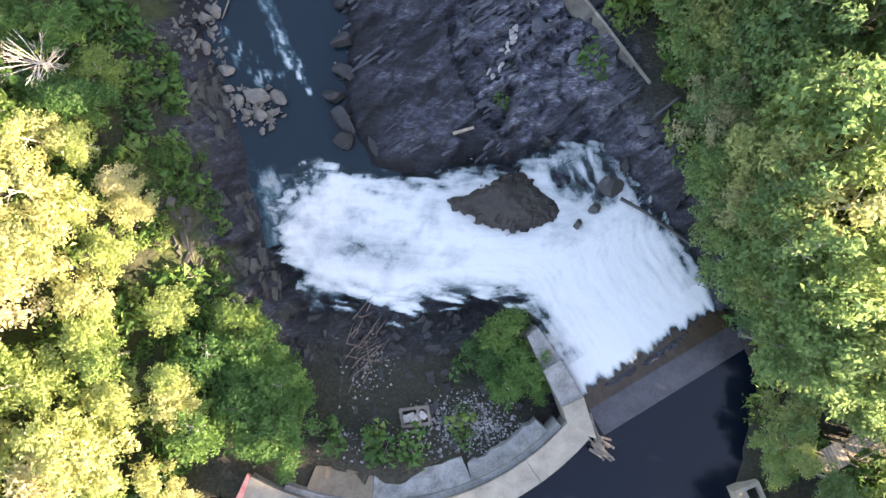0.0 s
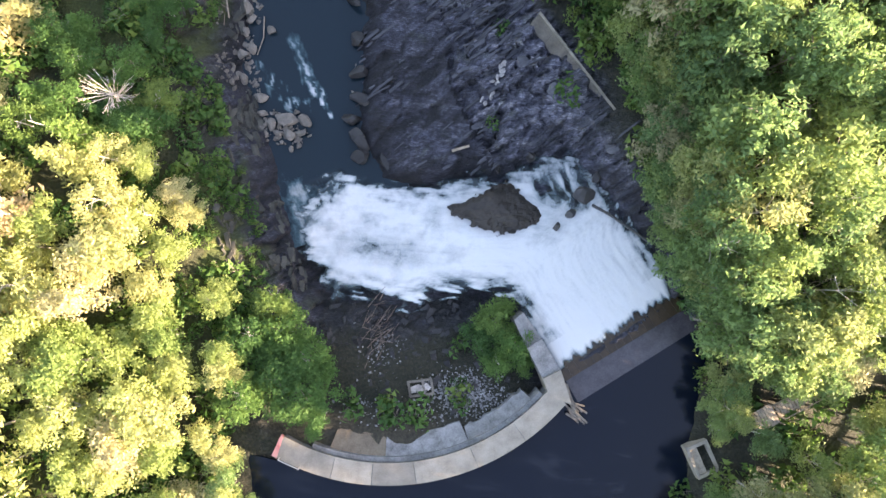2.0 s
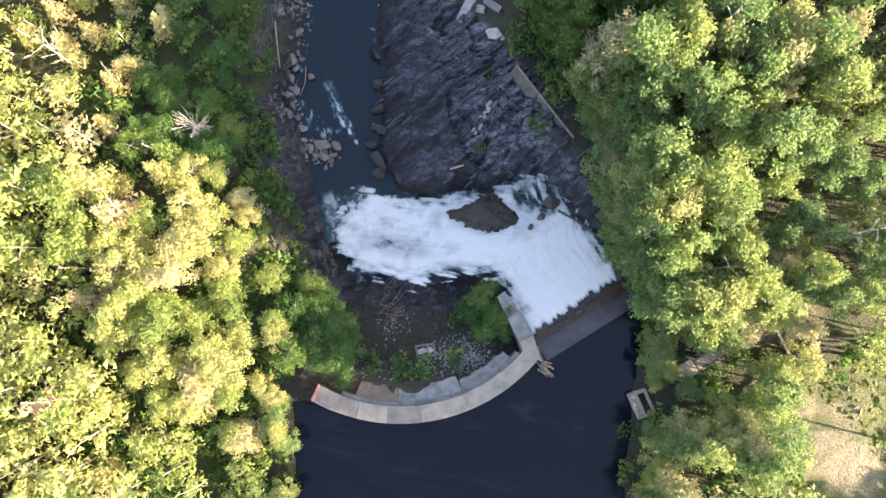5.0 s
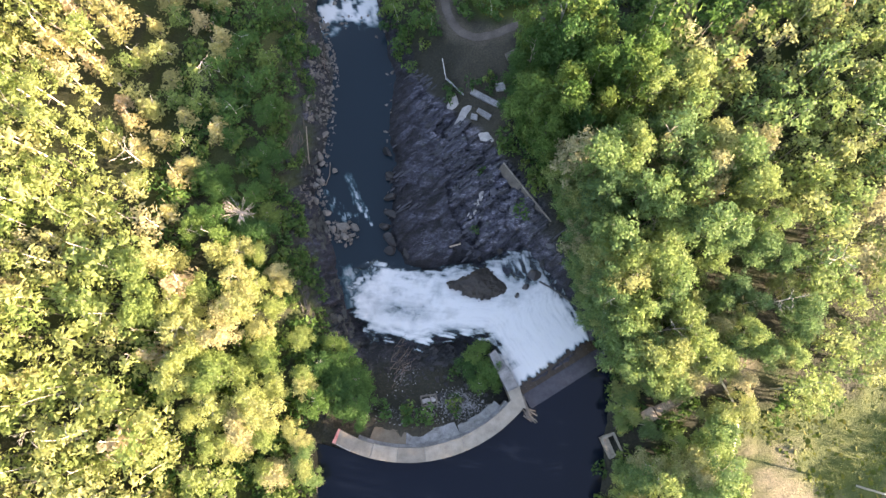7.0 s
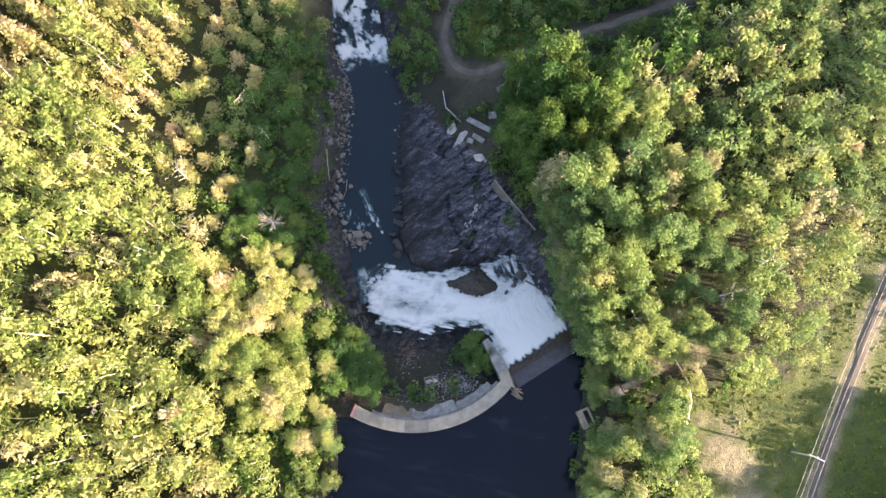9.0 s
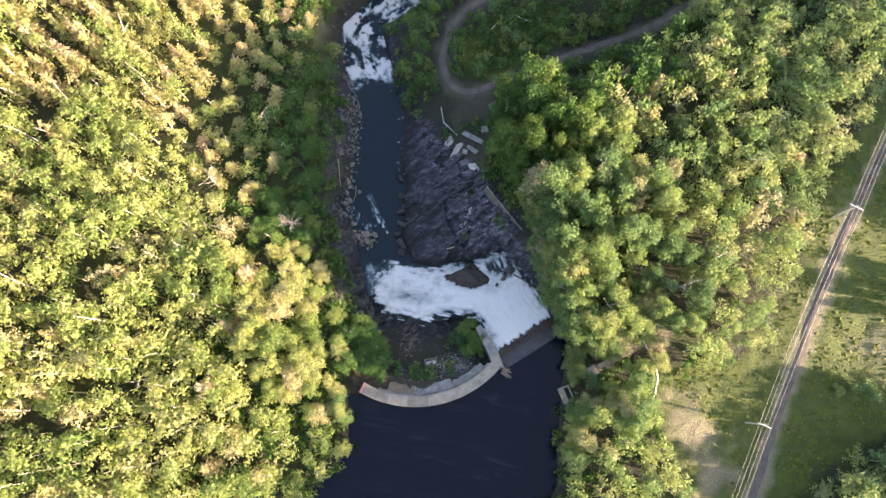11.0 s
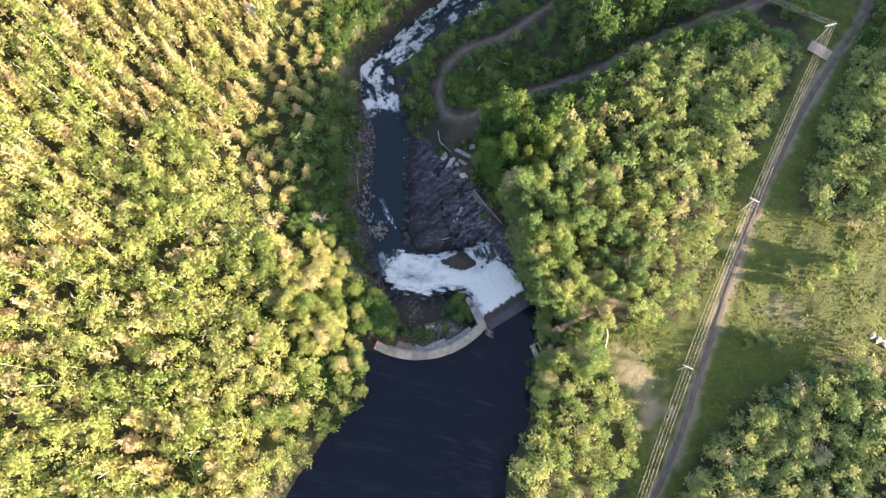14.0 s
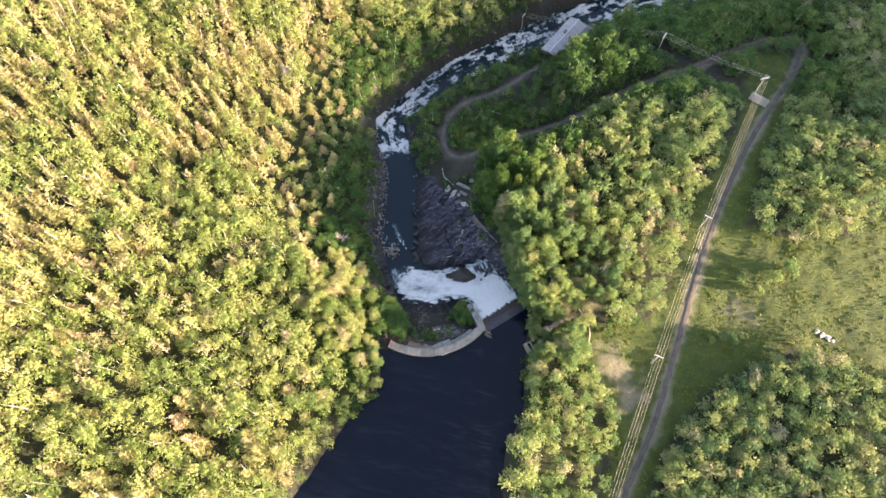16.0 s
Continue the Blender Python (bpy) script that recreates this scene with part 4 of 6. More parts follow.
def scatter():
    """Jittered places for all trees: x, y, height, crown radius, kind, hue."""
    rng = np.random.default_rng(7)
    out = []
    for gx in np.arange(-175, 185, 3.9):
        for gy in np.arange(-82, 160, 3.9):
            out.append((gx + rng.uniform(-1.8, 1.8), gy + rng.uniform(-1.8, 1.8)))
    for gx in np.arange(50, 150, 3.6):
        for gy in np.arange(-70, 120, 3.6):
            out.append((gx + rng.uniform(-1.7, 1.7), gy + rng.uniform(-1.7, 1.7)))
    p = np.array(out)
    p = p[plant_ground(p[:, 0], p[:, 1]) > 0]
    x, y = p.T
    # what the camera can come to see
    p = p[(x > -112 - 0.34 * (y + 70)) & (x < 132 + 0.2 * (y + 49)) & (y < 138) & (y > -70)]
    x, y = p.T
    rng = np.random.default_rng(11)
    n = len(p)
    dr, zr, west = river_at(x, y)
    edge = plant_ground(x, y)
    tall = np.where(west, rng.uniform(6.5, 11, n), np.where(x < 46, rng.uniform(0.78, 1.02, n), rng.uniform(0.62, 1.08, n)) * np.clip(18.6 + 3.2 * smooth(y, 8, 20) - 0.32 * (x - 24), 8.0, 22))
    tall = np.where((~west) & (x > 26.5) & (x < 44) & (y < 8), tall * 0.8, tall)
    tall = np.where((~west) & (y > 50) & (x < 36), rng.uniform(4, 7.5, n), tall)
    tall *= np.where(west, 0.42 + 0.58 * smooth(edge, 0, np.where(y > 60, 4, 11)), np.where(x < 46, 0.85, 0.6) + np.where(x < 46, 0.15, 0.4) * smooth(edge, 0, 4))
    tall = np.where(west & (-x - 22 < 36) & (y > 12) & (y < 105), np.minimum(tall, rng.uniform(3.4, 6.0, n)), tall)
    # lower growth south of the stairs
    tall = np.where((~west) & (y < np.maximum(-10 + 0.72 * (x - 31), -4.2)) & (y > -14) & (x > 24) & (x < 38.5), np.minimum(tall, rng.uniform(4.2, 7.2, n)), tall)
    bench = 9 + 24 * smooth(y, 6, 30) * (1 - smooth(y, 70, 115))
    tall = np.where(west, tall * (1 + 0.5 * smooth(-x - 22 - bench, 4, 24)), tall)
    rad = (1.1 + tall * rng.uniform(0.1, 0.19, n) * np.where(west, np.where(x > -58, 1.25, 0.95), 0.78)) * np.where((~west) & (x > 62), 1.42, 1.0)
    rad = np.where(west & (y > 12) & (x > -62), np.maximum(rad, rng.uniform(1.9, 2.5, n)), rad)
    tall = np.where((~west) & (x > 62), tall * rng.choice([1.0, 0.8, 0.9], n), tall)
    con = (rng.random(n) < np.where(west & (x < -36), 0.1 + 0.6 * smooth(fbm(x / 26, y / 26, 91) + 0.07 * smooth(y, 0, 40), 0.5, 0.66), 0.02))
    thin = rng.random(n) < np.where(west | ((y < 6) & (x < 47)), 0.98, 0.86)
    hue = np.clip(rng.normal(0.45, 0.23, n) + (fbm(x / 18, y / 18, 95) - 0.5) * 0.5, 0, 0.98)
    hue = np.where((~west) & (x > 62) & (y < 10), np.clip(hue + 0.22, 0, 0.9), hue)
    x, y, tall, rad, con, hue, west = (v[thin] for v in (x, y, tall, rad, con, hue, west))
    # the leaning fringe over the east bank and the trees below the dam
    rng = np.random.default_rng(19)
    ex, ey, eh, er = [], [], [], []
    edge_line = [(8.0, 50, 6), (7.0, 44, 7), (7.6, 39, 8), (9.5, 35.5, 9), (12.5, 31, 11), (15.5, 25, 12), (17.6, 20.5, 12), (18.2, 15, 11), (19.0, 10.5, 10), (21.0, 6.5, 10), (23.2, 3, 10), (26, -0.5, 9), (29.5, -4.5, 6), (33, -3.0, 7), (37, 0.8, 9), (40, 4, 12)]
    for (ax, ay, ah), (bx, by, bh) in zip(edge_line, edge_line[1:]):
        for k in range(3):
            q = (k + rng.random()) / 3
            for off in (0.2, 2.6):
                ex.append(ax + q * (bx - ax) + off + rng.uniform(-0.6, 0.6))
                ey.append(ay + q * (by - ay) + rng.uniform(-1, 1))
                eh.append((ah + q * (bh - ah)) * rng.uniform(0.7, 1.05) * (0.75 if off < 1 else 1.25))
                er.append(rng.uniform(2.0, 2.9))
    # trees at x 34 to 39, y below -8 were added to block low sun
    for cx, cy, ch, cr in ((4.6, -3.2, 4.6, 2.3), (6.6, -5.4, 4.8, 2.1), (3.0, -5.6, 3.4, 1.9), (5.0, -7.6, 3.2, 1.7), (7.6, -7.6, 2.6, 1.3), (-18.2, -3.6, 4.6, 2.3), (-16.6, -6.4, 5.2, 2.6), (-14.2, -8.8, 5.2, 2.6),
                           (-13.2, -12.0, 5.4, 2.6), (-16.8, -10.4, 5.4, 2.6), (-15.6, -13.6, 4.4, 2.1), (-12.6, -14.6, 3.8, 1.8), (-19.8, -7.0, 5, 2.2), (-19.4, -12.4, 5.6, 2.3), (24.4, -1.2, 15.5, 2.9), (25.6, -3.0, 12.5, 2.7), (31, -0.6, 13.5, 2.7), (34.5, 1.4, 13, 2.6), (27.6, -1.0, 14.5, 2.8), (23.4, 2.0, 16, 2.8), (22.0, 5.6, 16, 2.7), (20.6, 9.6, 15.5, 2.5), (25.6, 4.4, 16, 2.8), (35, -15.2, 11, 2.4), (37.2, -13.4, 11.5, 2.5), (38.0, -15.8, 12.5, 2.5), (37.4, -18, 12.5, 2.5), (38.0, -11.4, 11, 2.4), (38.6, -9.0, 8.5, 2.2), (34.6, -18.6, 11, 2.4), (27.2, -6.6, 4.5, 2.2), (27.0, -9.4, 4.4, 2.2), (26.6, -11.6, 3.0, 1.5), (27.2, -18.6, 3.6, 1.8), (27.2, -21.6, 4.6, 2.0), (27.0, -25.6, 5.0, 2.2), (27.4, -30, 5.5, 2.3), (-20.6, -20.6, 4.2, 2.0), (-19.2, -23.6, 4.0, 1.9)):
        for w, v in ((ex, cx), (ey, cy), (eh, ch), (er, cr)):
            w.append(v)
    m = len(ex)
    return [np.concatenate(v) for v in ((x, ex), (y, ey), (tall, eh), (rad, er), (con, np.zeros(m, bool)), (hue, np.full(m, 0.4)), (west, np.zeros(m, bool)))]


TREES = scatter()
FAR_CARDS = 355


def build_trees():
    x, y, tall, rad, con, hue, west = TREES
    z = height(x, y, False)
    near = np.argsort(np.hypot((x - 2) / 1.15, y - 8))[:300]
    is_near = np.zeros(len(x), bool)
    is_near[near] = True
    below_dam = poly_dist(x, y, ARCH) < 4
    # trees in the valley's shade get the darker leaves: shade put into colour
    shade_coloured = (west & (x > -44) & (y > 10) & (y < 100)) | (~west & (y > 48) & (x < 44)) | (~west & (y > 72) & (x < 125)) | (~west & (y > 27) & (x < 20 + 0.5 * (y - 27)))
    rng = np.random.default_rng(5)
    # the nearest three hundred, each a tree of its own
    models = {}
    for kind, mat_, cards, size in (("leafy", LEAF, 3150, 0.38), ("conifer", NEEDLE, 1400, 0.4)):
        for k in range(7 if kind == "leafy" else 3):
            sv, sf, lv, lf = tree_arrays(100 + k, kind, 12.0, 2.9 if kind == "leafy" else 2.0, cards, size)
            lv = lv.reshape(-1, 4, 3)[:, :3].reshape(-1, 3)
            lf = np.arange(len(lv)).reshape(-1, 3)
            tm = fast_mesh("trunk", sv, sf, [BARK if k % 3 else PALE_BARK])
            cm = {w: fast_mesh("crown", lv, lf, [mm], tint=np.zeros(len(lv))) for w, mm in ((0, mat_), (1, LEAF_SUNLIT if kind == "leafy" else NEEDLE))}
            cm[2] = fast_mesh("crown", lv, lf, [BUSH_AND_SHADE], tint=np.zeros(len(lv)))
            models[kind, k] = (tm, cm)
    for i in near:
        kind = "conifer" if con[i] else "leafy"
        tm, cm = models[kind, rng.integers(0, 3 if con[i] else 7)]
        sc = tall[i] / 12.0
        wide = rad[i] / (2.0 if con[i] else 2.9) * (1.15 if not con[i] else 1.0)
        lab = "dry tan conifer on the forested bank" if con[i] else ("sunlit yellow-green broadleaf tree on the hillside" if west[i] and not shade_coloured[i] else "tall green birch-like broadleaf tree on the bank")
        if below_dam[i]:
            lab = "bushy dark green alder in the hollow below the dam"
        e = thing("tree", lab, "tree", Matrix.LocRotScale((x[i], y[i], z[i]), Euler((0, 0, rng.uniform(0, 6.28))), (wide, wide, sc)), "trees on the banks")
        a, b = new("trunk", tm), new("crown", cm[2 if below_dam[i] or shade_coloured[i] else (1 if west[i] else 0)])
        a.parent = b.parent = e
    # the woods beyond them
    far_models = {}
    for kind in ("leafy", "conifer"):
        for k in range(8):
            far_models[kind, k] = tree_arrays(300 + k, kind, 12.0, 2.9 if kind == "leafy" else 2.0, FAR_CARDS if kind == "leafy" else 380, 0.7 if kind == "leafy" else 0.57, True)
    zones = {"west": west & ~is_near, "east": ~west & ~is_near}
    for zone, sel in zones.items():
        V, F, I, T, base = [], [], [], [], 0
        for i in np.nonzero(sel)[0]:
            sv, sf, lv, lf = far_models["conifer" if con[i] else "leafy", rng.integers(0, 8)]
            sc, wide, a = tall[i] / 12.0, rad[i] / (2.0 if con[i] else 2.9) * 1.15, rng.uniform(0, 6.28)
            c, s = math.cos(a) * wide, math.sin(a) * wide
            pale = 4 if rng.random() < 0.55 else 0
            for vv, ff, mi in ((sv, sf, pale), (lv, lf, 2 if con[i] else (3 if shade_coloured[i] else 1))):
                V.append(np.stack([vv[:, 0] * c - vv[:, 1] * s + x[i], vv[:, 0] * s + vv[:, 1] * c + y[i], vv[:, 2] * sc + z[i]], 1))
                F.append(ff + base)
                base += len(vv)
                I.append(np.full(len(ff), mi))
                T.append(np.full(len(vv), hue[i]))
        me = fast_mesh("forest", np.concatenate(V), np.concatenate(F), [BARK, LEAF_SUNLIT if zone == "west" else LEAF, NEEDLE, BUSH_AND_SHADE, PALE_BARK], np.concatenate(I), tint=np.concatenate(T))
        lab = "dense sunlit yellow-green hillside forest with tan conifers" if zone == "west" else "dense green broadleaf woods round the meadow and road"
        tagged(new("forest", me), lab, "forest", kind="stuff")


build_trees()


# ---------------------------------------------------------------- shrubs
def build_shrubs():
    rng = np.random.default_rng(23)
    n = 13500
    x, y = rng.uniform(-50, 60, n), rng.uniform(-40, 130, n)
    dr, zr, west = river_at(x, y)
    ds, df, da = poly_dist(x, y, RESERVOIR), poly_dist(x, y, FALLS), poly_dist(x, y, ARCH)
    dt = line_dist(x, y, TRACK)
    patchy = fbm(x / 5, y / 5, 101)
    room = plant_ground(x, y)
    p = np.zeros(n)
    p = np.where(west & (dr > 2.5) & (room < 14), 0.75 * smooth(dr, 2.5, 7) * smooth(patchy, 0.36, 0.52) + 0.15, p)
    p = np.where((ds > 0.1) & (ds < 5) & ((x < -17) | (x > 23)) & ((y < -23) | (x > 23) | (x < -20.5)), 0.8, p)
    p = np.where(~west & (y > 46) & (dr > 1.5) & (dt > 2.2) & (room < 4), 0.7, p)
    p = np.where((y > 78) & (dr > 1.5) & (dr < 14) & (line_dist(x, y, [(28, 100), (44, 118)]) > 9), 0.75, p)
    p = np.where(~west & (x > 14) & (room < 1) & (df > 3) & (ds > 0.5) & (y < 46) & (inside(x, y, ROCKS_E) == 0), 0.7, p)
    p = np.where(~west & (room > 1) & (room < 12) & (x < 44), 0.25, p)
    p = np.where(inside(x, y, ROCKS_E) & (dr > 6), 0.05 * smooth(patchy, 0.45, 0.6) + 0.14 * (line_dist(x, y, [(2, 33), (6, 29), (10, 22)]) < 1.6), p)
    p = np.where(~west & (x + 0.92 * y > 34.0) & (y > 10) & (y < 44) & (x < 26) & (df > 2.5), 1.0, p)
    p = np.where(poly_dist(x, y, MEADOW) < 0, 0, p)
    p = np.where((x > -21) & (x < 12) & (y < -12) & (y > -24), 0, p)
    p = np.where((da < -2.6) & (df > 1.2), 0.3 * smooth(patchy, 0.44, 0.58), p)
    p = np.where((df < 1.2) | (ds < 0) | ((da < 0.5) & (da > -2.6)) | (dt < 2.2) | (dr < 1.2), 0, p)
    p = np.where(line_dist(x, y, [(31, -9.5), (40, -3)]) < 1.3, 0, p)
    p = np.where(line_dist(x, y, [(24.5, -14.5), (28.5, -13.5)]) < 2.2, 0, p)
    p = np.where(line_dist(x, y, [(-1, 40), (5, 40), (4, 33), (-4, 46)]) < 2.0, 0, p)
    keep = rng.random(n) < p * 0.62
    x, y = x[keep], y[keep]
    mx, my = rng.uniform(-38, -17, 3600), rng.uniform(-8, 52, 3600)
    mdr, _, mw = river_at(mx, my)
    ok = mw & (mdr > 3) & (mdr < 13) & (poly_dist(mx, my, FALLS) > 2) & (poly_dist(mx, my, ARCH) > 1) & (rng.random(3600) < 0.75 * smooth(fbm(mx / 4, my / 4, 103), 0.4, 0.56))
    small = np.concatenate([np.zeros(len(x), bool), np.ones(ok.sum(), bool)])
    x, y = np.concatenate([x, mx[ok]]), np.concatenate([y, my[ok]])
    z = height(x, y)
    models = [tree_arrays(500 + k, "shrub", 1.7, 1.3, 72, 0.6, True) for k in range(6)]
    V, F, I, T, base = [], [], [], [], 0
    for i in range(len(x)):
        sv, sf, lv, lf = models[rng.integers(0, 6)]
        sc, a, hue = rng.uniform(0.5, 1.6) * (0.45 if small[i] else 1.0), rng.uniform(0, 6.28), rng.random()
        c, s = math.cos(a) * sc, math.sin(a) * sc
        for vv, ff, mi in ((sv, sf, 0), (lv, lf, 1)):
            V.append(np.stack([vv[:, 0] * c - vv[:, 1] * s + x[i], vv[:, 0] * s + vv[:, 1] * c + y[i], vv[:, 2] * sc + z[i] - 0.1], 1))
            F.append(ff + base)
            base += len(vv)
            I.append(np.full(len(ff), mi))
            T.append(np.full(len(vv), hue))
    me = fast_mesh("undergrowth", np.concatenate(V), np.concatenate(F), [BARK, BUSH_AND_SHADE], np.concatenate(I), tint=np.concatenate(T))
    tagged(new("undergrowth", me), "low green shrubs on the cliff edges and shores", "shrubs", kind="stuff")
    # bushes standing alone in the meadow
    for k, (bx, by, h, r) in enumerate(((83.7, -8.6, 4.2, 2.6), (78.6, -9.0, 2.2, 1.5), (97, 10, 5.5, 2.8), (102.5, 13.5, 5.5, 3.0), (93, 6.5, 3, 1.8), (88, 10, 2.2, 1.4), (8.5, 66, 3.6, 2.8), (12.5, 63, 2.6, 1.9), (3, 60, 2.4, 1.8))):
        sv, sf, lv, lf = tree_arrays(700 + k, "shrub", h, r, 900, 0.42)
        e = thing("bush", "rounded green bush standing alone in the grass", "bush", Matrix.Translation((bx, by, z_at(bx, by) - 0.1)), "bushes in the meadow")
        a, c = new("stems", fast_mesh("stems", sv, sf, [BARK])), new("foliage", fast_mesh("foliage", lv, lf, [LEAF], tint=np.full(len(lv), 0.1 * k)))
        a.parent = c.parent = e


def build_grass():
    rng = np.random.default_rng(29)
    n = 42000
    x, y = rng.uniform(40, 150, n), rng.uniform(-70, 95, n)
    extra = rng.uniform((-2, 55), (20, 75), (1800, 2))
    x, y = np.concatenate([x, extra[:, 0]]), np.concatenate([y, extra[:, 1]])
    ok = (poly_dist(x, y, MEADOW) < 1) | (line_dist(x, y, [(4, 62), (14, 69)]) < 7)
    ok &= line_dist(x, y, TRACK) > 1.9
    ok &= rng.random(len(x)) < 0.25 + 0.75 * smooth(fbm(x / 6, y / 6, 111), 0.4, 0.6)
    ok &= line_dist(x, y, [(46, -16), (55, -24), (54, -36)]) > 4
    x, y = x[ok], y[ok]
    z = height(x, y)
    n = len(x)
    a, s, tilt = rng.uniform(0, 6.28, n), rng.uniform(0.15, 0.45, n), rng.uniform(-1.6, 1.6, n)
    dx, dy = np.cos(a) * s, np.sin(a) * s
    hgt = s * rng.uniform(0.15, 0.45, n)
    V = np.stack([np.stack([x - dx, y - dy, z], 1), np.stack([x + dx, y + dy, z], 1), np.stack([x + dx * 0.7 + tilt * dy, y + dy * 0.7 - tilt * dx, z + hgt], 1), np.stack([x - dx * 0.6 + tilt * dy, y - dy * 0.6 - tilt * dx, z + hgt * 0.8], 1)], 1).reshape(-1, 3)
    me = fast_mesh("grass", V, np.arange(4 * n).reshape(-1, 4), [GRASS], tint=np.repeat(rng.random(n), 4))
    tagged(new("grass", me), "rough tufted meadow grass, green and straw-coloured", "grass", kind="stuff")


build_shrubs()
build_grass()


# ---------------------------------------------------------------- rocks
def boulder(name, x, y, size, z=None, mat=None, label="", seed=1, turn=0.0, tip=(0, 0), group=""):
    bm = bmesh.new()
    stone(bm, Matrix.Diagonal((*size, 1)), seed)
    z = (z_at(x, y) + size[2] * 0.2) if z is None else z
    ob = part(name, bm, mat or STONE, None, "", pose(x, y, z, *tip, turn))
    return tagged(ob, label, "boulder" if name == "boulder" else "rock", group)


def build_rocks():
    # the dark rock that parts the falls, and smaller ones round it
    slab = [(-1.2, 8.2), (-0.2, 7.2), (1.3, 6.3), (3.0, 6.2), (4.5, 5.9), (7.2, 6.7), (9.9, 7.7), (9.2, 8.6), (7.4, 9.8), (6.0, 10.9), (4.7, 11.3), (2.4, 10.3), (0.6, 9.2)]
    xx, yy = np.meshgrid(np.arange(-2.5, 11.5, 0.16), np.arange(4.8, 12.6, 0.16))
    d = poly_dist(xx, yy, slab) + (fbm(xx / 0.9, yy / 0.9, 141) - 0.5) * 0.9 + (fbm(xx * 2.2, yy * 2.2, 145, 3) - 0.5) * 0.9
    v1, j1, lu, lv = blocks(xx, yy, 5.0, 1.9, 2.3, 43)
    v2, j2, mu, mv = blocks(xx, yy, 1.1, 0.5, 2.5, 47)
    zz = -1.9 - 0.05 * (xx - 4) - 0.16 * (yy - 8) + (v1 - 0.5) * 0.16 - 0.22 * np.abs((xx - 4.6) * 0.55 + (yy - 8.3) * 0.83) + 0.5 * (fbm(xx / 1.8, yy / 0.8, 147) - 0.5) + (v2 - 0.5) * 0.07 + (fbm(xx / 0.5, yy / 0.5, 143, 3) - 0.5) * 0.16
    zz = zz - 0.5 * smooth(d, -1.0, 0) - 4.5 * smooth(d, -0.05, 0.55)
    nx = xx.shape[1]
    q = (np.arange(xx.shape[0] - 1)[:, None] * nx + np.arange(nx - 1)[None])
    q = q[(d < 0.7)[:-1, :-1]]
    tagged(new("rock", fast_mesh("rock", np.stack([xx, yy, zz], -1).reshape(-1, 3), np.stack([q, q + 1, q + nx + 1, q + nx], 1), [SLAB])), "large dark wet rock parting the white water", "rock")
    for k, (x, y, sx, sy, sz, up) in enumerate(((12.6, 10.6, 3.2, 2.4, 1.5, 0.25), (11.6, 8.4, 1.5, 1.1, 0.9, 0.2), (10.2, 7.0, 1.3, 0.9, 0.8, 0.15), (13.9, 12.6, 2.0, 1.3, 1.2, 0.3), (3.4, 13.2, 2.6, 1.6, 1.6, 0.5), (6.8, 14.6, 2.4, 1.5, 1.4, 0.5))):
        boulder("rock", x, y, (sx, sy, sz), float(fall_level(np.array([x]), np.array([y]))[0]) + up, DARK_ROCK, "dark wet rock breaking through the falls", 40 + k, 33 + 20 * k, (6, -5))
    # black ledges along the pool's east shore
    for k, (x, y, sx, sy, sz) in enumerate(((-12.9, 17.0, 2.6, 2.0, 1.6), (-12.0, 15.0, 2.4, 3.0, 1.8), (-11.4, 12.9, 2.8, 2.2, 1.6), (-12.4, 19.6, 2.0, 2.6, 1.8), (-12.7, 22.4, 2.2, 3.0, 1.8), (-8.6, 12.6, 3.2, 1.6, 1.4), (-5.4, 12.4, 3.0, 1.4, 1.4), (-13.3, 26.0, 1.8, 2.8, 1.6), (-14.2, 30.5, 1.8, 3.0, 1.6))):
        boulder("rock", x, y, (sx, sy, sz), -5.0, BLACK_ROCK, "black wet slate ledge at the pool's edge", 220 + k, 27 * k, (8, -6))
    # boulders below the falls
    for k, (x, y, sx, sy, sz) in enumerate(((-19.9, 16.5, 2.9, 2.1, 1.5), (-18.4, 16.6, 1.7, 2.1, 1.5), (-21.9, 15.9, 1.9, 1.4, 1.2), (-19.8, 14.6, 2.0, 1.2, 1.1), (-18.6, 15.0, 1.5, 1.3, 1.0), (-21.0, 14.8, 1.3, 1.3, 0.9), (-18.6, 13.6, 0.8, 0.8, 0.6), (-19.4, 13.3, 0.7, 0.9, 0.6), (-22.9, 16.8, 1.3, 1.0, 1.0), (-23.4, 18.6, 1.7, 2.0, 1.1))):
        boulder("boulder", x, y, (sx, sy, sz), -5.35 + sz * 0.18, STONE, "angular tan-grey boulder heaped in the pool", 60 + k, 47 * k, (10, 8), "boulders below the falls")
    for k, (x, y, sx, sy, sz) in enumerate(((-26.4, 28.5, 3.0, 2.7, 1.6), (-25.3, 27.2, 1.4, 1.2, 0.9), (-25.6, 25.8, 1.6, 1.2, 1.0), (-24.8, 24.0, 1.6, 1.4, 1.1), (-25.8, 23.2, 1.4, 1.8, 1.0), (-22.9, 26.2, 1.1, 1.6, 0.8), (-26.6, 31.5, 1.7, 1.5, 1.0), (-25.6, 32.6, 1.9, 1.4, 1.0), (-26.9, 21.6, 2.0, 1.6, 1.1), (-25.4, 20.6, 1.4, 1.2, 0.9))):
        boulder("boulder", x, y, (sx, sy, sz), -5.2 + sz * 0.2, STONE, "pale grey rounded boulder on the river bank", 90 + k, 31 * k, (5, 8), "boulders on the bank")
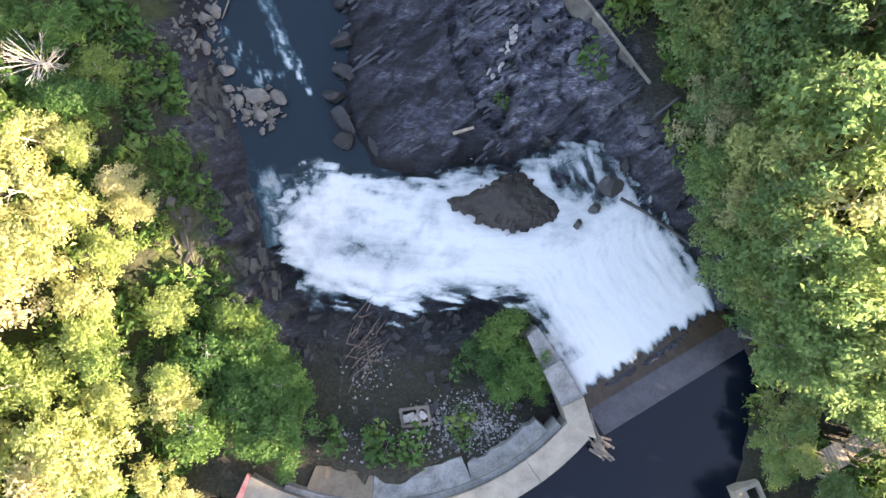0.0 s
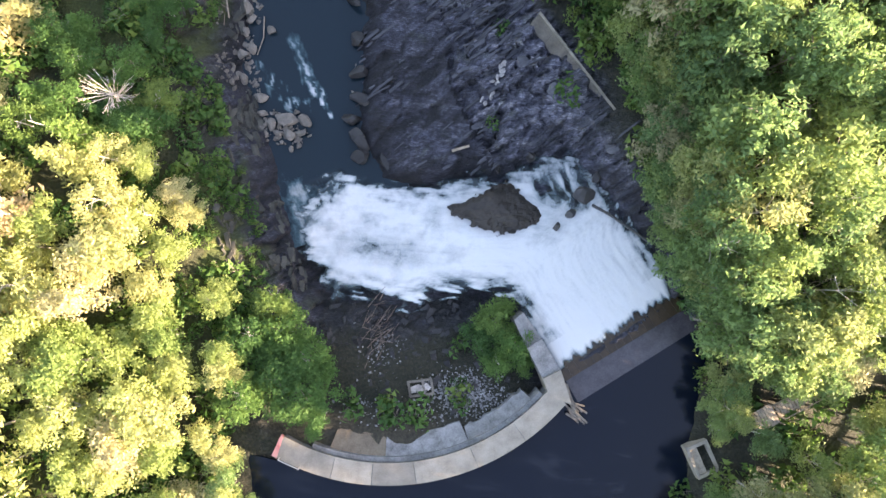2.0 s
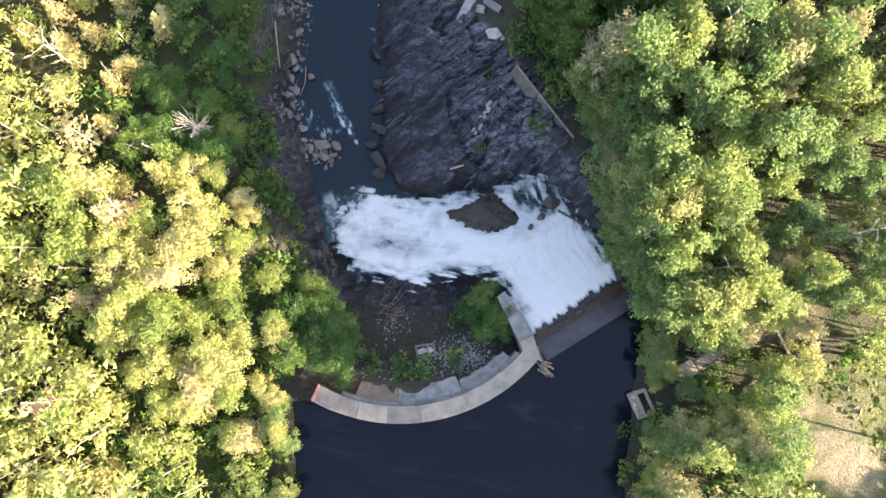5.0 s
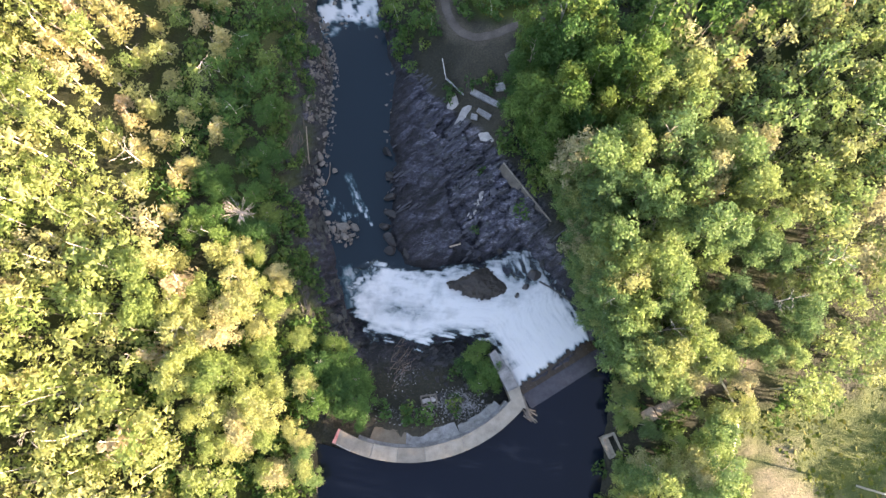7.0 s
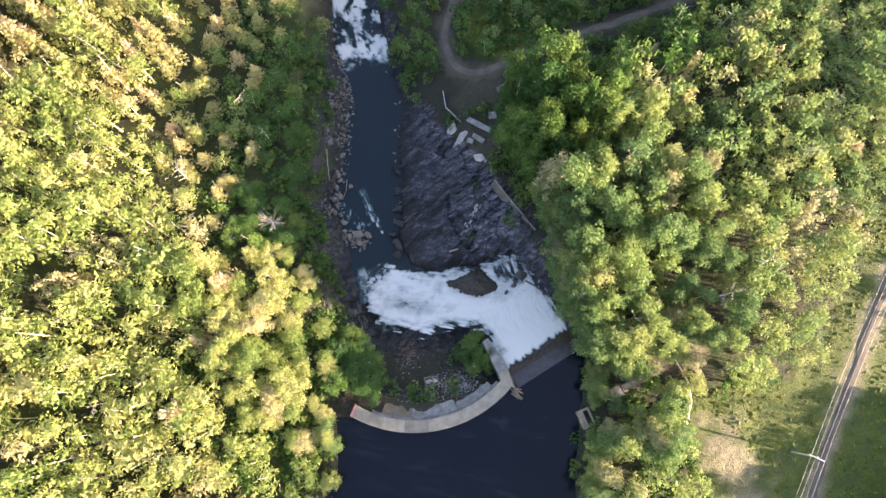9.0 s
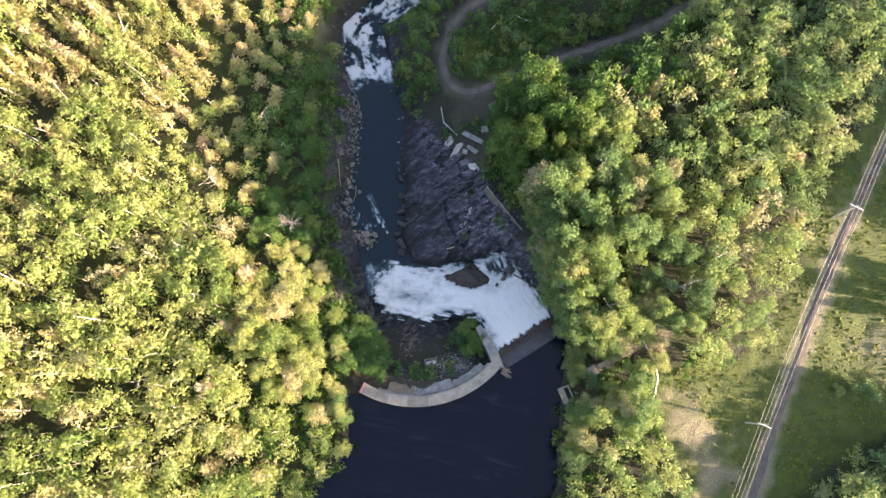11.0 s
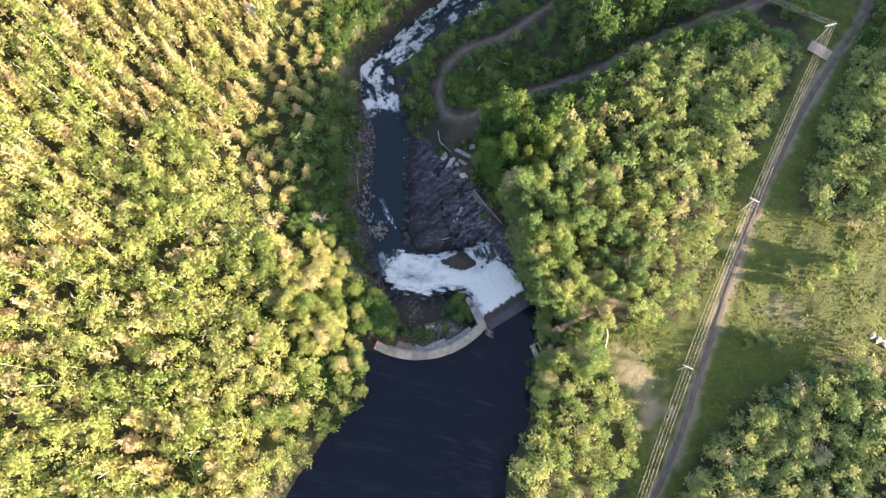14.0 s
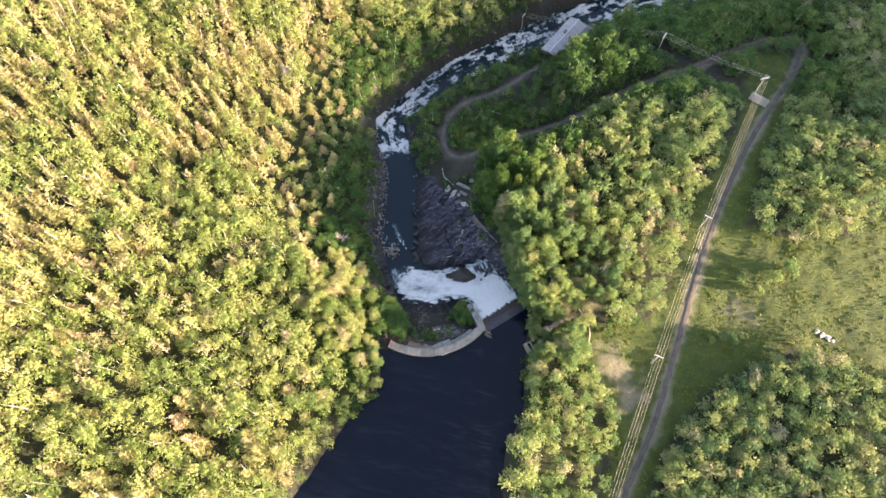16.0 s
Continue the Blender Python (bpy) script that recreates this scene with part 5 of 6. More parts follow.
    # pale outcrops
    for k, (x, y, sx, sy, sz) in enumerate(((-1.4, 37.0, 3.2, 5.4, 0.9), (2.6, 33.6, 4.4, 2.6, 0.8), (-3.4, 40.0, 2.2, 4.6, 0.8), (14.6, 15.4, 2.0, 1.7, 1.1), (5.0, 23.6, 2.2, 1.5, 0.6), (8.2, 21.0, 1.8, 1.3, 0.6), (-64.2, 76.7, 3.2, 5.5, 4.0))):
        boulder("rock", x, y, (sx, sy, sz), z_at(x, y) + sz * (0.12 if k < 6 else 0.9), PALE if k not in (3, 4, 5) else SLATE, "pale weathered outcrop in the slate slope", 120 + k, -30 + 13 * k, (4, 3))
    for k, (x, y, sx, sy, sz) in enumerate(((25.9, -3.4, 2.2, 2.4, 1.3), (26.2, -7.2, 2.0, 1.8, 1.4))):
        boulder("rock", x, y, (sx, sy, sz), -0.26 + 0.2 * k, WET_EARTH, "brown wet rock shelf in the shallows by the weir", 170 + k, 25 * k, (4, -3))
    rnd = random.Random(9)
    for k in range(14):
        f = k / 13
        x, y = 1.5 + 1.6 * f + rnd.uniform(-0.5, 0.5) * (1.3 - f), 19.6 + 4.4 * f + rnd.uniform(-0.3, 0.3)
        boulder("rock", x, y, (rnd.uniform(0.6, 1.2), rnd.uniform(0.4, 0.9), 0.35), z_at(x, y) + 0.08, PALE, "flat pale flake of an outcrop on dark slate", 150 + k, rnd.uniform(0, 180), (rnd.uniform(-8, 8), rnd.uniform(-8, 8)), "pale flakes")
    # stones of the gravel bar and the rapids
    rng = np.random.default_rng(37)
    bm = bmesh.new()
    stone(bm, Matrix(), 5, 16, 1)
    base_v = np.array([v.co for v in bm.verts])
    bm.verts.index_update()
    bm.faces.ensure_lookup_table()
    base_f = np.array([[v.index for v in f.verts] for f in bm.faces])
    bm.free()

    def heap(name, pts, sizes, mat, label):
        V, F = [], []
        for k, ((x, y, z), s) in enumerate(zip(pts, sizes)):
            m = Euler(rng.uniform(0, 6.28, 3)).to_matrix()
            sc = np.array([s, s * rng.uniform(0.6, 1), s * rng.uniform(0.4, 0.7)])
            V.append((base_v * sc) @ np.array(m).T * [1, 1, 0.75] + [x, y, z])
            F.append(base_f + k * len(base_v))
        tagged(new(name, fast_mesh(name, np.concatenate(V), np.concatenate(F), [mat])), label, "stones", kind="stuff")
    q = rng.normal((-20.4, 15.4), (1.5, 0.9), (110, 2))
    heap("stones", np.stack([q[:, 0], q[:, 1], np.full(len(q), -5.3)], 1), 0.3 + 0.9 * rng.random(len(q)) ** 1.8, STONE, "angular tan stones heaped in the pool")
    n = 6500
    x, y = rng.uniform(-40, 50, n), rng.uniform(12, 135, n)
    dr, zr, west = river_at(x, y)
    ok = np.where(west, (dr > -1.2) & (dr < 3.0) & (y > 19) & (y < 54), (dr > -0.5) & (dr < 0.9) & (y < 50)) | ((dr > -6) & (dr < 2.0) & (y > 52) & (rng.random(n) < 0.7))
    x, y, dr, zr = x[ok], y[ok], dr[ok], zr[ok]
    ax, ay = rng.uniform(-36, -17, 5200), rng.uniform(13, 56, 5200)
    adr, azr, aw = river_at(ax, ay)
    ok = aw & (ay > 18 + 3 * fbm(ax, ay, 132)) & (adr > -1.0) & (adr < 0.3 + 3.6 * smooth(fbm(ax / 4, ay / 4, 131), 0.4, 0.6)) & (poly_dist(ax, ay, FALLS) > 1.5)
    x, y, dr, zr = (np.concatenate(v) for v in ((x, ax[ok]), (y, ay[ok]), (dr, adr[ok]), (zr, azr[ok])))
    z = np.maximum(height(x, y), zr - 0.15) + 0.05
    heap("stones", np.stack([x, y, z], 1), (0.25 + 1.1 * rng.random(len(x)) ** 2.2) * np.where(y > 52, 1.3, 1), STONE, "grey angular stones along the river's edge")
    # broken concrete and white rubble inside the arch
    q = rng.normal((2.2, -11.2), (1.9, 1.2), (1500, 2))
    q2 = rng.normal((-7.0, -7.6), (1.2, 1.6), (170, 2))
    q3 = rng.normal((-5, -13.4), (3.0, 0.8), (350, 2))
    q = np.concatenate([q, q2, q3])
    q = q[poly_dist(q[:, 0], q[:, 1], ARCH) < -0.3]
    heap("rubble", np.stack([q[:, 0], q[:, 1], height(q[:, 0], q[:, 1]) + 0.05], 1), (0.08 + 0.4 * rng.random(len(q)) ** 2), RUBBLE, "pale broken concrete rubble below the dam")


build_rocks()


def slate_blocks():
    """Broken slate lying along its bedding: slabs on the slope, on the west ledges and in the hollow below the dam."""
    rng = np.random.default_rng(83)
    base = np.array([(-1, -1, -1), (1, -1, -1), (1, 1, -1), (-1, 1, -1), (-0.9, -0.8, 1), (0.85, -0.9, 1), (0.9, 0.8, 1), (-0.8, 0.9, 1)]) * 0.5
    quads = np.array([(3, 2, 1, 0), (4, 5, 6, 7), (0, 1, 5, 4), (1, 2, 6, 5), (2, 3, 7, 6), (3, 0, 4, 7)])

    def lay(label, x, y, length, width, thick, heading, spread, mat, up=0.02, dip=9.0):
        z = height(x, y)
        V, F = [], []
        for k in range(len(x)):
            m = np.array(Euler((radians(rng.normal(0, dip)), radians(rng.normal(0, dip)), radians(heading + rng.normal(0, spread)))).to_matrix())
            v = base + rng.uniform(-0.12, 0.12, base.shape)
            V.append((v * [length[k], width[k], thick[k]]) @ m.T + [x[k], y[k], z[k] + up])
            F.append(quads + 8 * k)
        tagged(new("slate_blocks", fast_mesh("slate_blocks", np.concatenate(V), np.concatenate(F), [mat])), label, "rocks", kind="stuff")

    n = 5200
    x, y = rng.uniform(-14, 18, n), rng.uniform(10, 50, n)
    dr, zr, west = river_at(x, y)
    ok = (x + 0.92 * y < 33.2) & (dr > 0.2) & (poly_dist(x, y, FALLS) > 0.7) & ~west & (y < 46) & inside(x, y, ROCKS_E)
    ok &= rng.random(n) < 0.03 + 0.85 * bedding(x, y) * smooth(fbm(x / 3, y / 3, 121), 0.38, 0.62) + 0.25 * (dr < 1.0)
    x, y = x[ok], y[ok]
    size = 0.2 + 0.7 * rng.random(len(x)) ** 2.5
    lay("dark blue-grey slate slabs broken along their bedding", x, y, size * rng.uniform(1.5, 3.6, len(x)), size * rng.uniform(0.25, 0.55, len(x)), 0.12 + 0.2 * size, 40, 6, BED_SLATE, -0.02, 7.0)
    n = 2600
    x, y = rng.uniform(-34, -16, n), rng.uniform(-4, 52, n)
    dr, zr, west = river_at(x, y)
    ok = west & (dr > 0) & (dr < 7) & (poly_dist(x, y, FALLS) > 0.6) & (poly_dist(x, y, ARCH) > 0.5) & (rng.random(n) < smooth(fbm(x / 3, y / 3, 123), 0.4, 0.6))
    x, y = x[ok], y[ok]
    size = 0.2 + 0.7 * rng.random(len(x)) ** 2.2
    lay("dark mossy slate ledges above the pool", x, y, size * rng.uniform(1.3, 3.0, len(x)), size * rng.uniform(0.5, 0.9, len(x)), 0.15 + 0.3 * size, 105, 22, MOSSY_SLATE)
    q = rng.uniform((-17, -14), (8, -2), (520, 2))
    q = q[(poly_dist(q[:, 0], q[:, 1], ARCH) < -0.4) & (rng.random(len(q)) < 0.25 + 0.75 * smooth(q[:, 1], -11, -5))]
    size = 0.15 + 0.55 * rng.random(len(q)) ** 2.5
    lay("black wet rocks in the hollow below the dam", q[:, 0], q[:, 1], size * rng.uniform(1.2, 2.6, len(q)), size, size * 0.6, 60, 40, BLACK_ROCK, -0.03, 14.0)


slate_blocks()


# ---------------------------------------------------------------- timber and concrete things
def log_thing(name, pts, r, mat, label, category="log", group=""):
    bm = bmesh.new()
    for k, (a, b) in enumerate(zip(pts, pts[1:])):
        rod(bm, a, b, r * (1 - 0.12 * k), r * (1 - 0.12 * (k + 1)), 7)
    return tagged(part(name, bm, mat), label, category, group)


def build_timber():
    lv = lambda x, y: float(fall_level(np.array([x]), np.array([y]))[0])
    log_thing("log", [(13.6, 9.6, lv(13.6, 9.6) + 0.5), (15.6, 8.6, lv(15.6, 8.6) + 0.65), (19.6, 5.9, lv(19.6, 5.9) + 1.1)], 0.17, DARK_ROCK, "black wet log lying across the white water")
    z = z_at(-0.8, 14.4)
    log_thing("log", [(-1.6, 14.2, z + 0.35), (0.2, 14.9, z + 0.4)], 0.16, DRIFT, "short bleached log on the slate slope")
    # splintered cribwork at the dam's corner
    rng = random.Random(3)
    crib = thing("timber_crib", "splintered weathered timbers heaped at the dam corner", "timber")
    for k in range(16):
        bm = bmesh.new()
        a = Vector((12.0 + rng.uniform(0, 0.9), -10.3 - rng.uniform(0, 1.6), 0.2 + rng.uniform(0, 0.7)))
        d = Vector((rng.uniform(0.7, 1.1), -rng.uniform(0.2, 0.9), rng.uniform(-0.25, 0.05))) * rng.uniform(0.9, 1.9)
        if k % 4 == 0:
            a, d = Vector((11.7 + rng.uniform(0, 0.3), -8.9, 0.6)), Vector((1.2 + rng.uniform(-0.2, 0.4), -2.6, 0.0))
        m = Matrix.Translation(a + d / 2) @ d.to_track_quat("X", "Z").to_matrix().to_4x4()
        box(bm, d.length, 0.18, 0.12, m, 0.03, k)
        part("plank", bm, OLD_TIMBER, crib)
    # drift piles
    for (cx, cy, n, heading, spread, zz) in ((-29.5, 29.5, 26, 100, 1.7, None), (-7.4, -5.2, 46, 60, 1.7, None), (-27.5, 46.5, 14, 110, 2.2, None)):
        pile = thing("driftwood_pile", "tangle of bleached drift logs and branches", "driftwood")
        for k in range(n):
            x, y = cx + rng.gauss(0, spread * 0.55), cy + rng.gauss(0, spread)
            h = radians(heading + rng.gauss(0, 28))
            L = rng.uniform(0.8, 3.2)
            z = z_at(x, y) + 0.15 + rng.random() * 0.3
            bm = bmesh.new()
            rod(bm, (x - math.cos(h) * L / 2, y - math.sin(h) * L / 2, z), (x + math.cos(h) * L / 2, y + math.sin(h) * L / 2, z + rng.uniform(-0.1, 0.25)), rng.uniform(0.03, 0.07), 0.02, 5)
            part("branch", bm, DEBRIS, pile)
    z = z_at(-27.6, 29.5)
    log_thing("log", [(-28.3, 33.0, z + 0.6), (-27.6, 29.5, z + 0.5), (-26.9, 26.4, z + 0.3)], 0.1, DRIFT, "long bare drift pole on the river bank")
    log_thing("log", [(-23.9, 27.8, -5.3), (-23.7, 25.4, -5.2), (-24.2, 23.4, -5.2)], 0.07, DRIFT, "thin drift pole at the water's edge")
    # fallen pale trunks on the hillside
    for k, (xa, ya, xb, yb) in enumerate(((-58.5, 11.2, -47.5, 12.6), (-55.5, 12.8, -48.5, 12.0), (-57, 10.4, -51.5, 12.4))):
        z0, z1 = z_at(xa, ya) + 4.4 + 0.3 * k, z_at(xb, yb) + 4.1
        log_thing("fallen_trunk", [(xa, ya, z0), ((xa + xb) / 2, (ya + yb) / 2 + 0.3, (z0 + z1) / 2), (xb, yb, z1)], 0.12 - 0.02 * k, BARK if k == 1 else PALE_BARK, "bleached fallen trunk caught in the hillside trees", "fallen tree", "fallen trunks")


def dead_tree(x, y, h, r, n, mat, label, seed, spread=0.5):
    rng = random.Random(seed)
    e = thing("dead_tree", label, "tree", Matrix.Translation((x, y, z_at(x, y, False) - 0.2)))
    bm = bmesh.new()
    rod(bm, (0, 0, 0), (0.2, 0.1, h * 0.8), 0.13, 0.05, 6)
    part("trunk", bm, mat, e)
    for k in range(n):
        bm = bmesh.new()
        f = rng.uniform(0.35, 0.85)
        a = rng.uniform(0, 6.28)
        o = Vector((0.2 * f, 0.1 * f, h * f))
        L = r * rng.uniform(0.7, 1.1)
        q = o + Vector((math.cos(a) * L, math.sin(a) * L, L * spread * rng.uniform(0.4, 1.4)))
        rod(bm, o, q, 0.035, 0.012, 4)
        for _ in range(3):
            g = rng.uniform(0.4, 0.9)
            s = o.lerp(q, g)
            rod(bm, s, s + Vector((math.cos(a + rng.uniform(-0.9, 0.9)), math.sin(a + rng.uniform(-0.9, 0.9)), 0.5)) * L * 0.35, 0.018, 0.007, 4)
        part("branch", bm, mat, e)


def build_dead():
    dead_tree(-35.6, 15.6, 3.4, 2.3, 46, PALE_BARK, "leafless grey bush with radiating branches", 1, 0.7)
    dead_tree(-44.5, 39, 7, 1.6, 14, PALE_BARK, "bare pale dead tree in the woods", 2)
    for k, (x, y) in enumerate(((27.5, 17.5), (30.5, 2.5), (33, 4.5), (24.5, 26), (58, 33), (31, 39), (46, 8), (44, 30), (-40, -8), (-52, 22), (-66, 5), (-58, -20), (52, 14))):
        dead_tree(x, y, 13.5 if x > 0 and x < 60 else 10, 2.0, 12, PALE_BARK, "bare pale dead tree among green crowns", 20 + k)
    # one rust-brown crown in the woods
    sv, sf, lv, lf = tree_arrays(801, "leafy", 13.5, 2.3, 1400, 0.3)
    e = thing("tree", "rust-brown dying tree crown among green trees", "tree", Matrix.Translation((31.2, 35.2, z_at(31, 35, False))))
    rust = leaves("rusty_leaves", [(0.0, (0.2, 0.13, 0.1)), (1.0, (0.3, 0.2, 0.15))], 0.2)
    for nm, me in (("trunk", fast_mesh("trunk", sv, sf, [BARK])), ("crown", fast_mesh("crown", lv, lf, [rust], tint=np.zeros(len(lv))))):
        o = new(nm, me)
        o.parent = e


build_timber()
build_dead()


def build_small_works():
    # retaining wall on the slate slope
    a, b = Vector(WALL[0]), Vector(WALL[1])
    d = (b - a).normalized()
    nrm = Vector((-d.y, d.x))
    if nrm.x < 0:
        nrm = -nrm
    wall = thing("retaining_wall", "old concrete retaining wall with a pale coping", "wall")
    n = 5
    for k in range(n):
        p0, p1 = a.lerp(b, k / n), a.lerp(b, (k + 0.99) / n)
        bm = bmesh.new()
        prism(bm, [tuple(p0 - nrm * (0.9 + 0.12 * (k % 2))), tuple(p1 - nrm * 0.95), tuple(p1 + nrm * 0.1), tuple(p0 + nrm * 0.1)], -4.5, lambda x, y: 0.75 if (Vector((x, y)) - a).dot(nrm) > 0 else -0.9)
        part("panel", bm, STONE, wall)
        bm = bmesh.new()
        prism(bm, [tuple(p0 - nrm * 0.06), tuple(p1 - nrm * 0.06), tuple(p1 + nrm * 0.16), tuple(p0 + nrm * 0.16)], 0.76, 0.95)
        part("coping", bm, CONCRETE, wall, "pale concrete coping")
    # broken concrete footings
    for k, (x, y, sx, sy, turn) in enumerate(((2.2, 40.6, 5.6, 1.0, -25), (2.2, 37.6, 2.6, 0.8, -28), (4.6, 42.6, 1.6, 1.5, 10), (0.6, 37.0, 1.2, 0.9, -10), (6.3, 48.3, 2.6, 1.4, 32))):
        bm = bmesh.new()
        box(bm, sx, sy, 0.7, Matrix(), 0.09, k)
        bmesh.ops.bevel(bm, geom=bm.edges[:], offset=0.05, segments=1, affect="EDGES")
        tagged(part("concrete_block", bm, RUBBLE if k != 4 else STONE, None, "", pose(x, y, z_at(x, y) + 0.22, 2, -3, turn)), "broken pale concrete footing on bare ground", "concrete block", "broken footings")
    # hand rail above the gorge
    rail_line("handrail", [(-5.9, 47.4), (-5.0, 44.0), (-1.6, 41.0)], 1.0, METAL, "bent grey metal railing above the gorge", 3)
    rail_line("fence", [(40.2, -2.4), (43.2, -7.2), (43.6, -10.2), (42.8, -15), (41.0, -20)], 0.8, WHITE, "low white rail fence along the meadow", 3, thick=0.09)
    rail_line("fence", [(3.2, 66.5), (6.0, 70.5), (9.0, 72), (13.5, 70.2)], 0.8, WHITE, "low pale rail in the loop of the road", 2, thick=0.05)
    # intake box at the shore
    box_t = thing("intake_box", "open concrete intake box at the reservoir's shore", "concrete box", pose(25.9, -15.0, 0.0, 0, 0, -62))
    for nm, sx, sy, x, y in (("side_wall", 3.3, 0.3, 0, 1.0), ("side_wall", 3.3, 0.3, 0, -1.0), ("end_wall", 0.3, 1.7, -1.5, 0), ("end_wall", 0.3, 1.7, 1.5, 0)):
        bm = bmesh.new()
        box(bm, sx, sy, 2.2, Matrix.Translation((x, y, 0.2)), 0.02)
        part(nm, bm, CONCRETE, box_t)
    bm = bmesh.new()
    box(bm, 2.6, 0.75, 0.12, Matrix.Translation((0, -0.45, 1.15)))
    part("cover", bm, TIMBER, box_t, "weathered timber cover")
    # timber stairway
    stair = thing("stairway", "long weathered timber stairway with hand rails", "stairs")
    p, q = Vector((31.5, -9.2, z_at(31.5, -9.2) + 1.3)), Vector((39.6, -3.9, z_at(39.6, -3.9) + 0.5))
    dv = q - p
    ang = math.degrees(math.atan2(dv.y, dv.x))
    n = 30
    for k in range(n):
        bm = bmesh.new()
        c = p.lerp(q, (k + 0.5) / n)
        box(bm, 0.26, 1.05, 0.06, pose(c.x, c.y, c.z, 0, 0, ang))
        part("tread", bm, TIMBER, stair)
    side = Vector((-dv.y, dv.x, 0)).normalized() * 0.6
    for sgn in (1, -1):
        bm = bmesh.new()
        rod(bm, p + side * sgn + Vector((0, 0, -0.1)), q + side * sgn + Vector((0, 0, -0.1)), 0.09, None, 4)
        part("stringer", bm, TIMBER, stair)
        bm = bmesh.new()
        rod(bm, p + side * sgn + Vector((0, 0, 0.9)), q + side * sgn + Vector((0, 0, 0.9)), 0.045, None, 5)
        part("rail", bm, TIMBER, stair)
        for k in range(6):
            c = p.lerp(q, k / 5) + side * sgn
            bm = bmesh.new()
            rod(bm, c + Vector((0, 0, -1.4)), c + Vector((0, 0, 0.92)), 0.05, None, 4)
            part("post", bm, TIMBER, stair)
    deck = thing("landing", "small timber landing at the foot of the stairway", "platform", pose(30.5, -9.9, p.z, 0, 0, ang))
    for k in range(7):
        bm = bmesh.new()
        box(bm, 0.26, 2.0, 0.06, Matrix.Translation((-0.9 + 0.3 * k, 0, 0)))
        part("plank", bm, TIMBER, deck)
    for x in (-0.95, 0.95):
        for y in (-0.95, 0.95):
            bm = bmesh.new()
            rod(bm, (x, y, -2.2), (x, y, 1.0), 0.07, None, 5)
            part("post", bm, TIMBER, deck)
    for sgn in (1, -1):
        bm = bmesh.new()
        rod(bm, (-2.6, sgn * 0.5 + 0.6, -1.0), (-0.9, sgn * 0.5 - 0.6, 0.9), 0.08, 0.06, 5)
        part("brace", bm, PALE_BARK, deck, "pale leaning pole")
    # work platform under the corner pole, and a pale heap in the meadow
    x, y = 98.6, 73.2
    pad = thing("timber_pad", "weathered grey timber platform beside a power pole", "platform", pose(x, y, z_at(x, y) + 0.5, 0, 0, -32))
    for k in range(8):
        bm = bmesh.new()
        box(bm, 6.2, 0.42, 0.1, Matrix.Translation((0, -1.6 + 0.46 * k, 0)), 0.02, k)
        part("plank", bm, TIMBER, pad)
    for k in (-1, 1):
        bm = bmesh.new()
        box(bm, 0.25, 3.6, 0.6, Matrix.Translation((2.6 * k, 0, -0.36)))
        part("bearer", bm, TIMBER, pad)
    for k in range(6):
        boulder("boulder", 109.2 + k * 0.75 + (k % 2) * 0.5, -5.0 - 0.3 * k - (k % 2) * 0.9, (2.1, 1.5, 0.6), None, PALE, "pale boulder heaped in the meadow grass", 200 + k, 40 * k, (8, 0), "boulders in the meadow")
    # tumbled hatch in the arch
    fr = thing("broken_hatch", "broken concrete hatch lying among rubble", "concrete hatch", pose(-2.6, -11.0, z_at(-2.6, -11) + 0.35, 4, -5, 14))
    for nm, sx, sy, x, y in (("beam", 2.6, 0.22, 0, 0.75), ("beam", 2.6, 0.22, 0, -0.75), ("post", 0.22, 1.3, -1.2, 0), ("post", 0.22, 1.3, 1.2, 0), ("post", 0.18, 1.3, 0.3, 0)):
        bm = bmesh.new()
        box(bm, sx, sy, 0.25, Matrix.Translation((x, y, 0)), 0.03)
        part(nm, bm, STONE, fr)
    for k in range(4):
        bm = bmesh.new()
        box(bm, 0.5, 0.7, 0.12, pose(-0.8 + 0.5 * k, -0.1 + 0.1 * (k % 2), 0.02, 8, 4, 13 * k), 0.06, k)
        part("panel", bm, PALE, fr)


def rail_line(name, pts, h, mat, label, posts, thick=0.06):
    e = thing(name, label, "fence" if name == "fence" else "railing")
    P = [Vector((x, y, z_at(x, y))) for x, y in pts]
    for a, b in zip(P, P[1:]):
        for f in (1.0, 0.55):
            bm = bmesh.new()
            rod(bm, a + Vector((0, 0, h * f)), b + Vector((0, 0, h * f)), thick, None, 5)
            part("rail", bm, mat, e)
        for k in range(posts):
            c = a.lerp(b, k / posts)
            bm = bmesh.new()
            rod(bm, c + Vector((0, 0, -0.4)), c + Vector((0, 0, h + 0.1)), thick * 1.1, None, 5)
            part("post", bm, mat, e)


build_small_works()


# ---------------------------------------------------------------- power line
POLES = [(43.0, -70.0, 0, 8.5), (61.6, -17.2, 1, 8.3), (76.5, 25.2, 1, 8.6), (97.3, 75.6, 2, 9.5), (67.6, 95.9, 1, 8.5), (20.0, 122.0, 0, 9.0)]


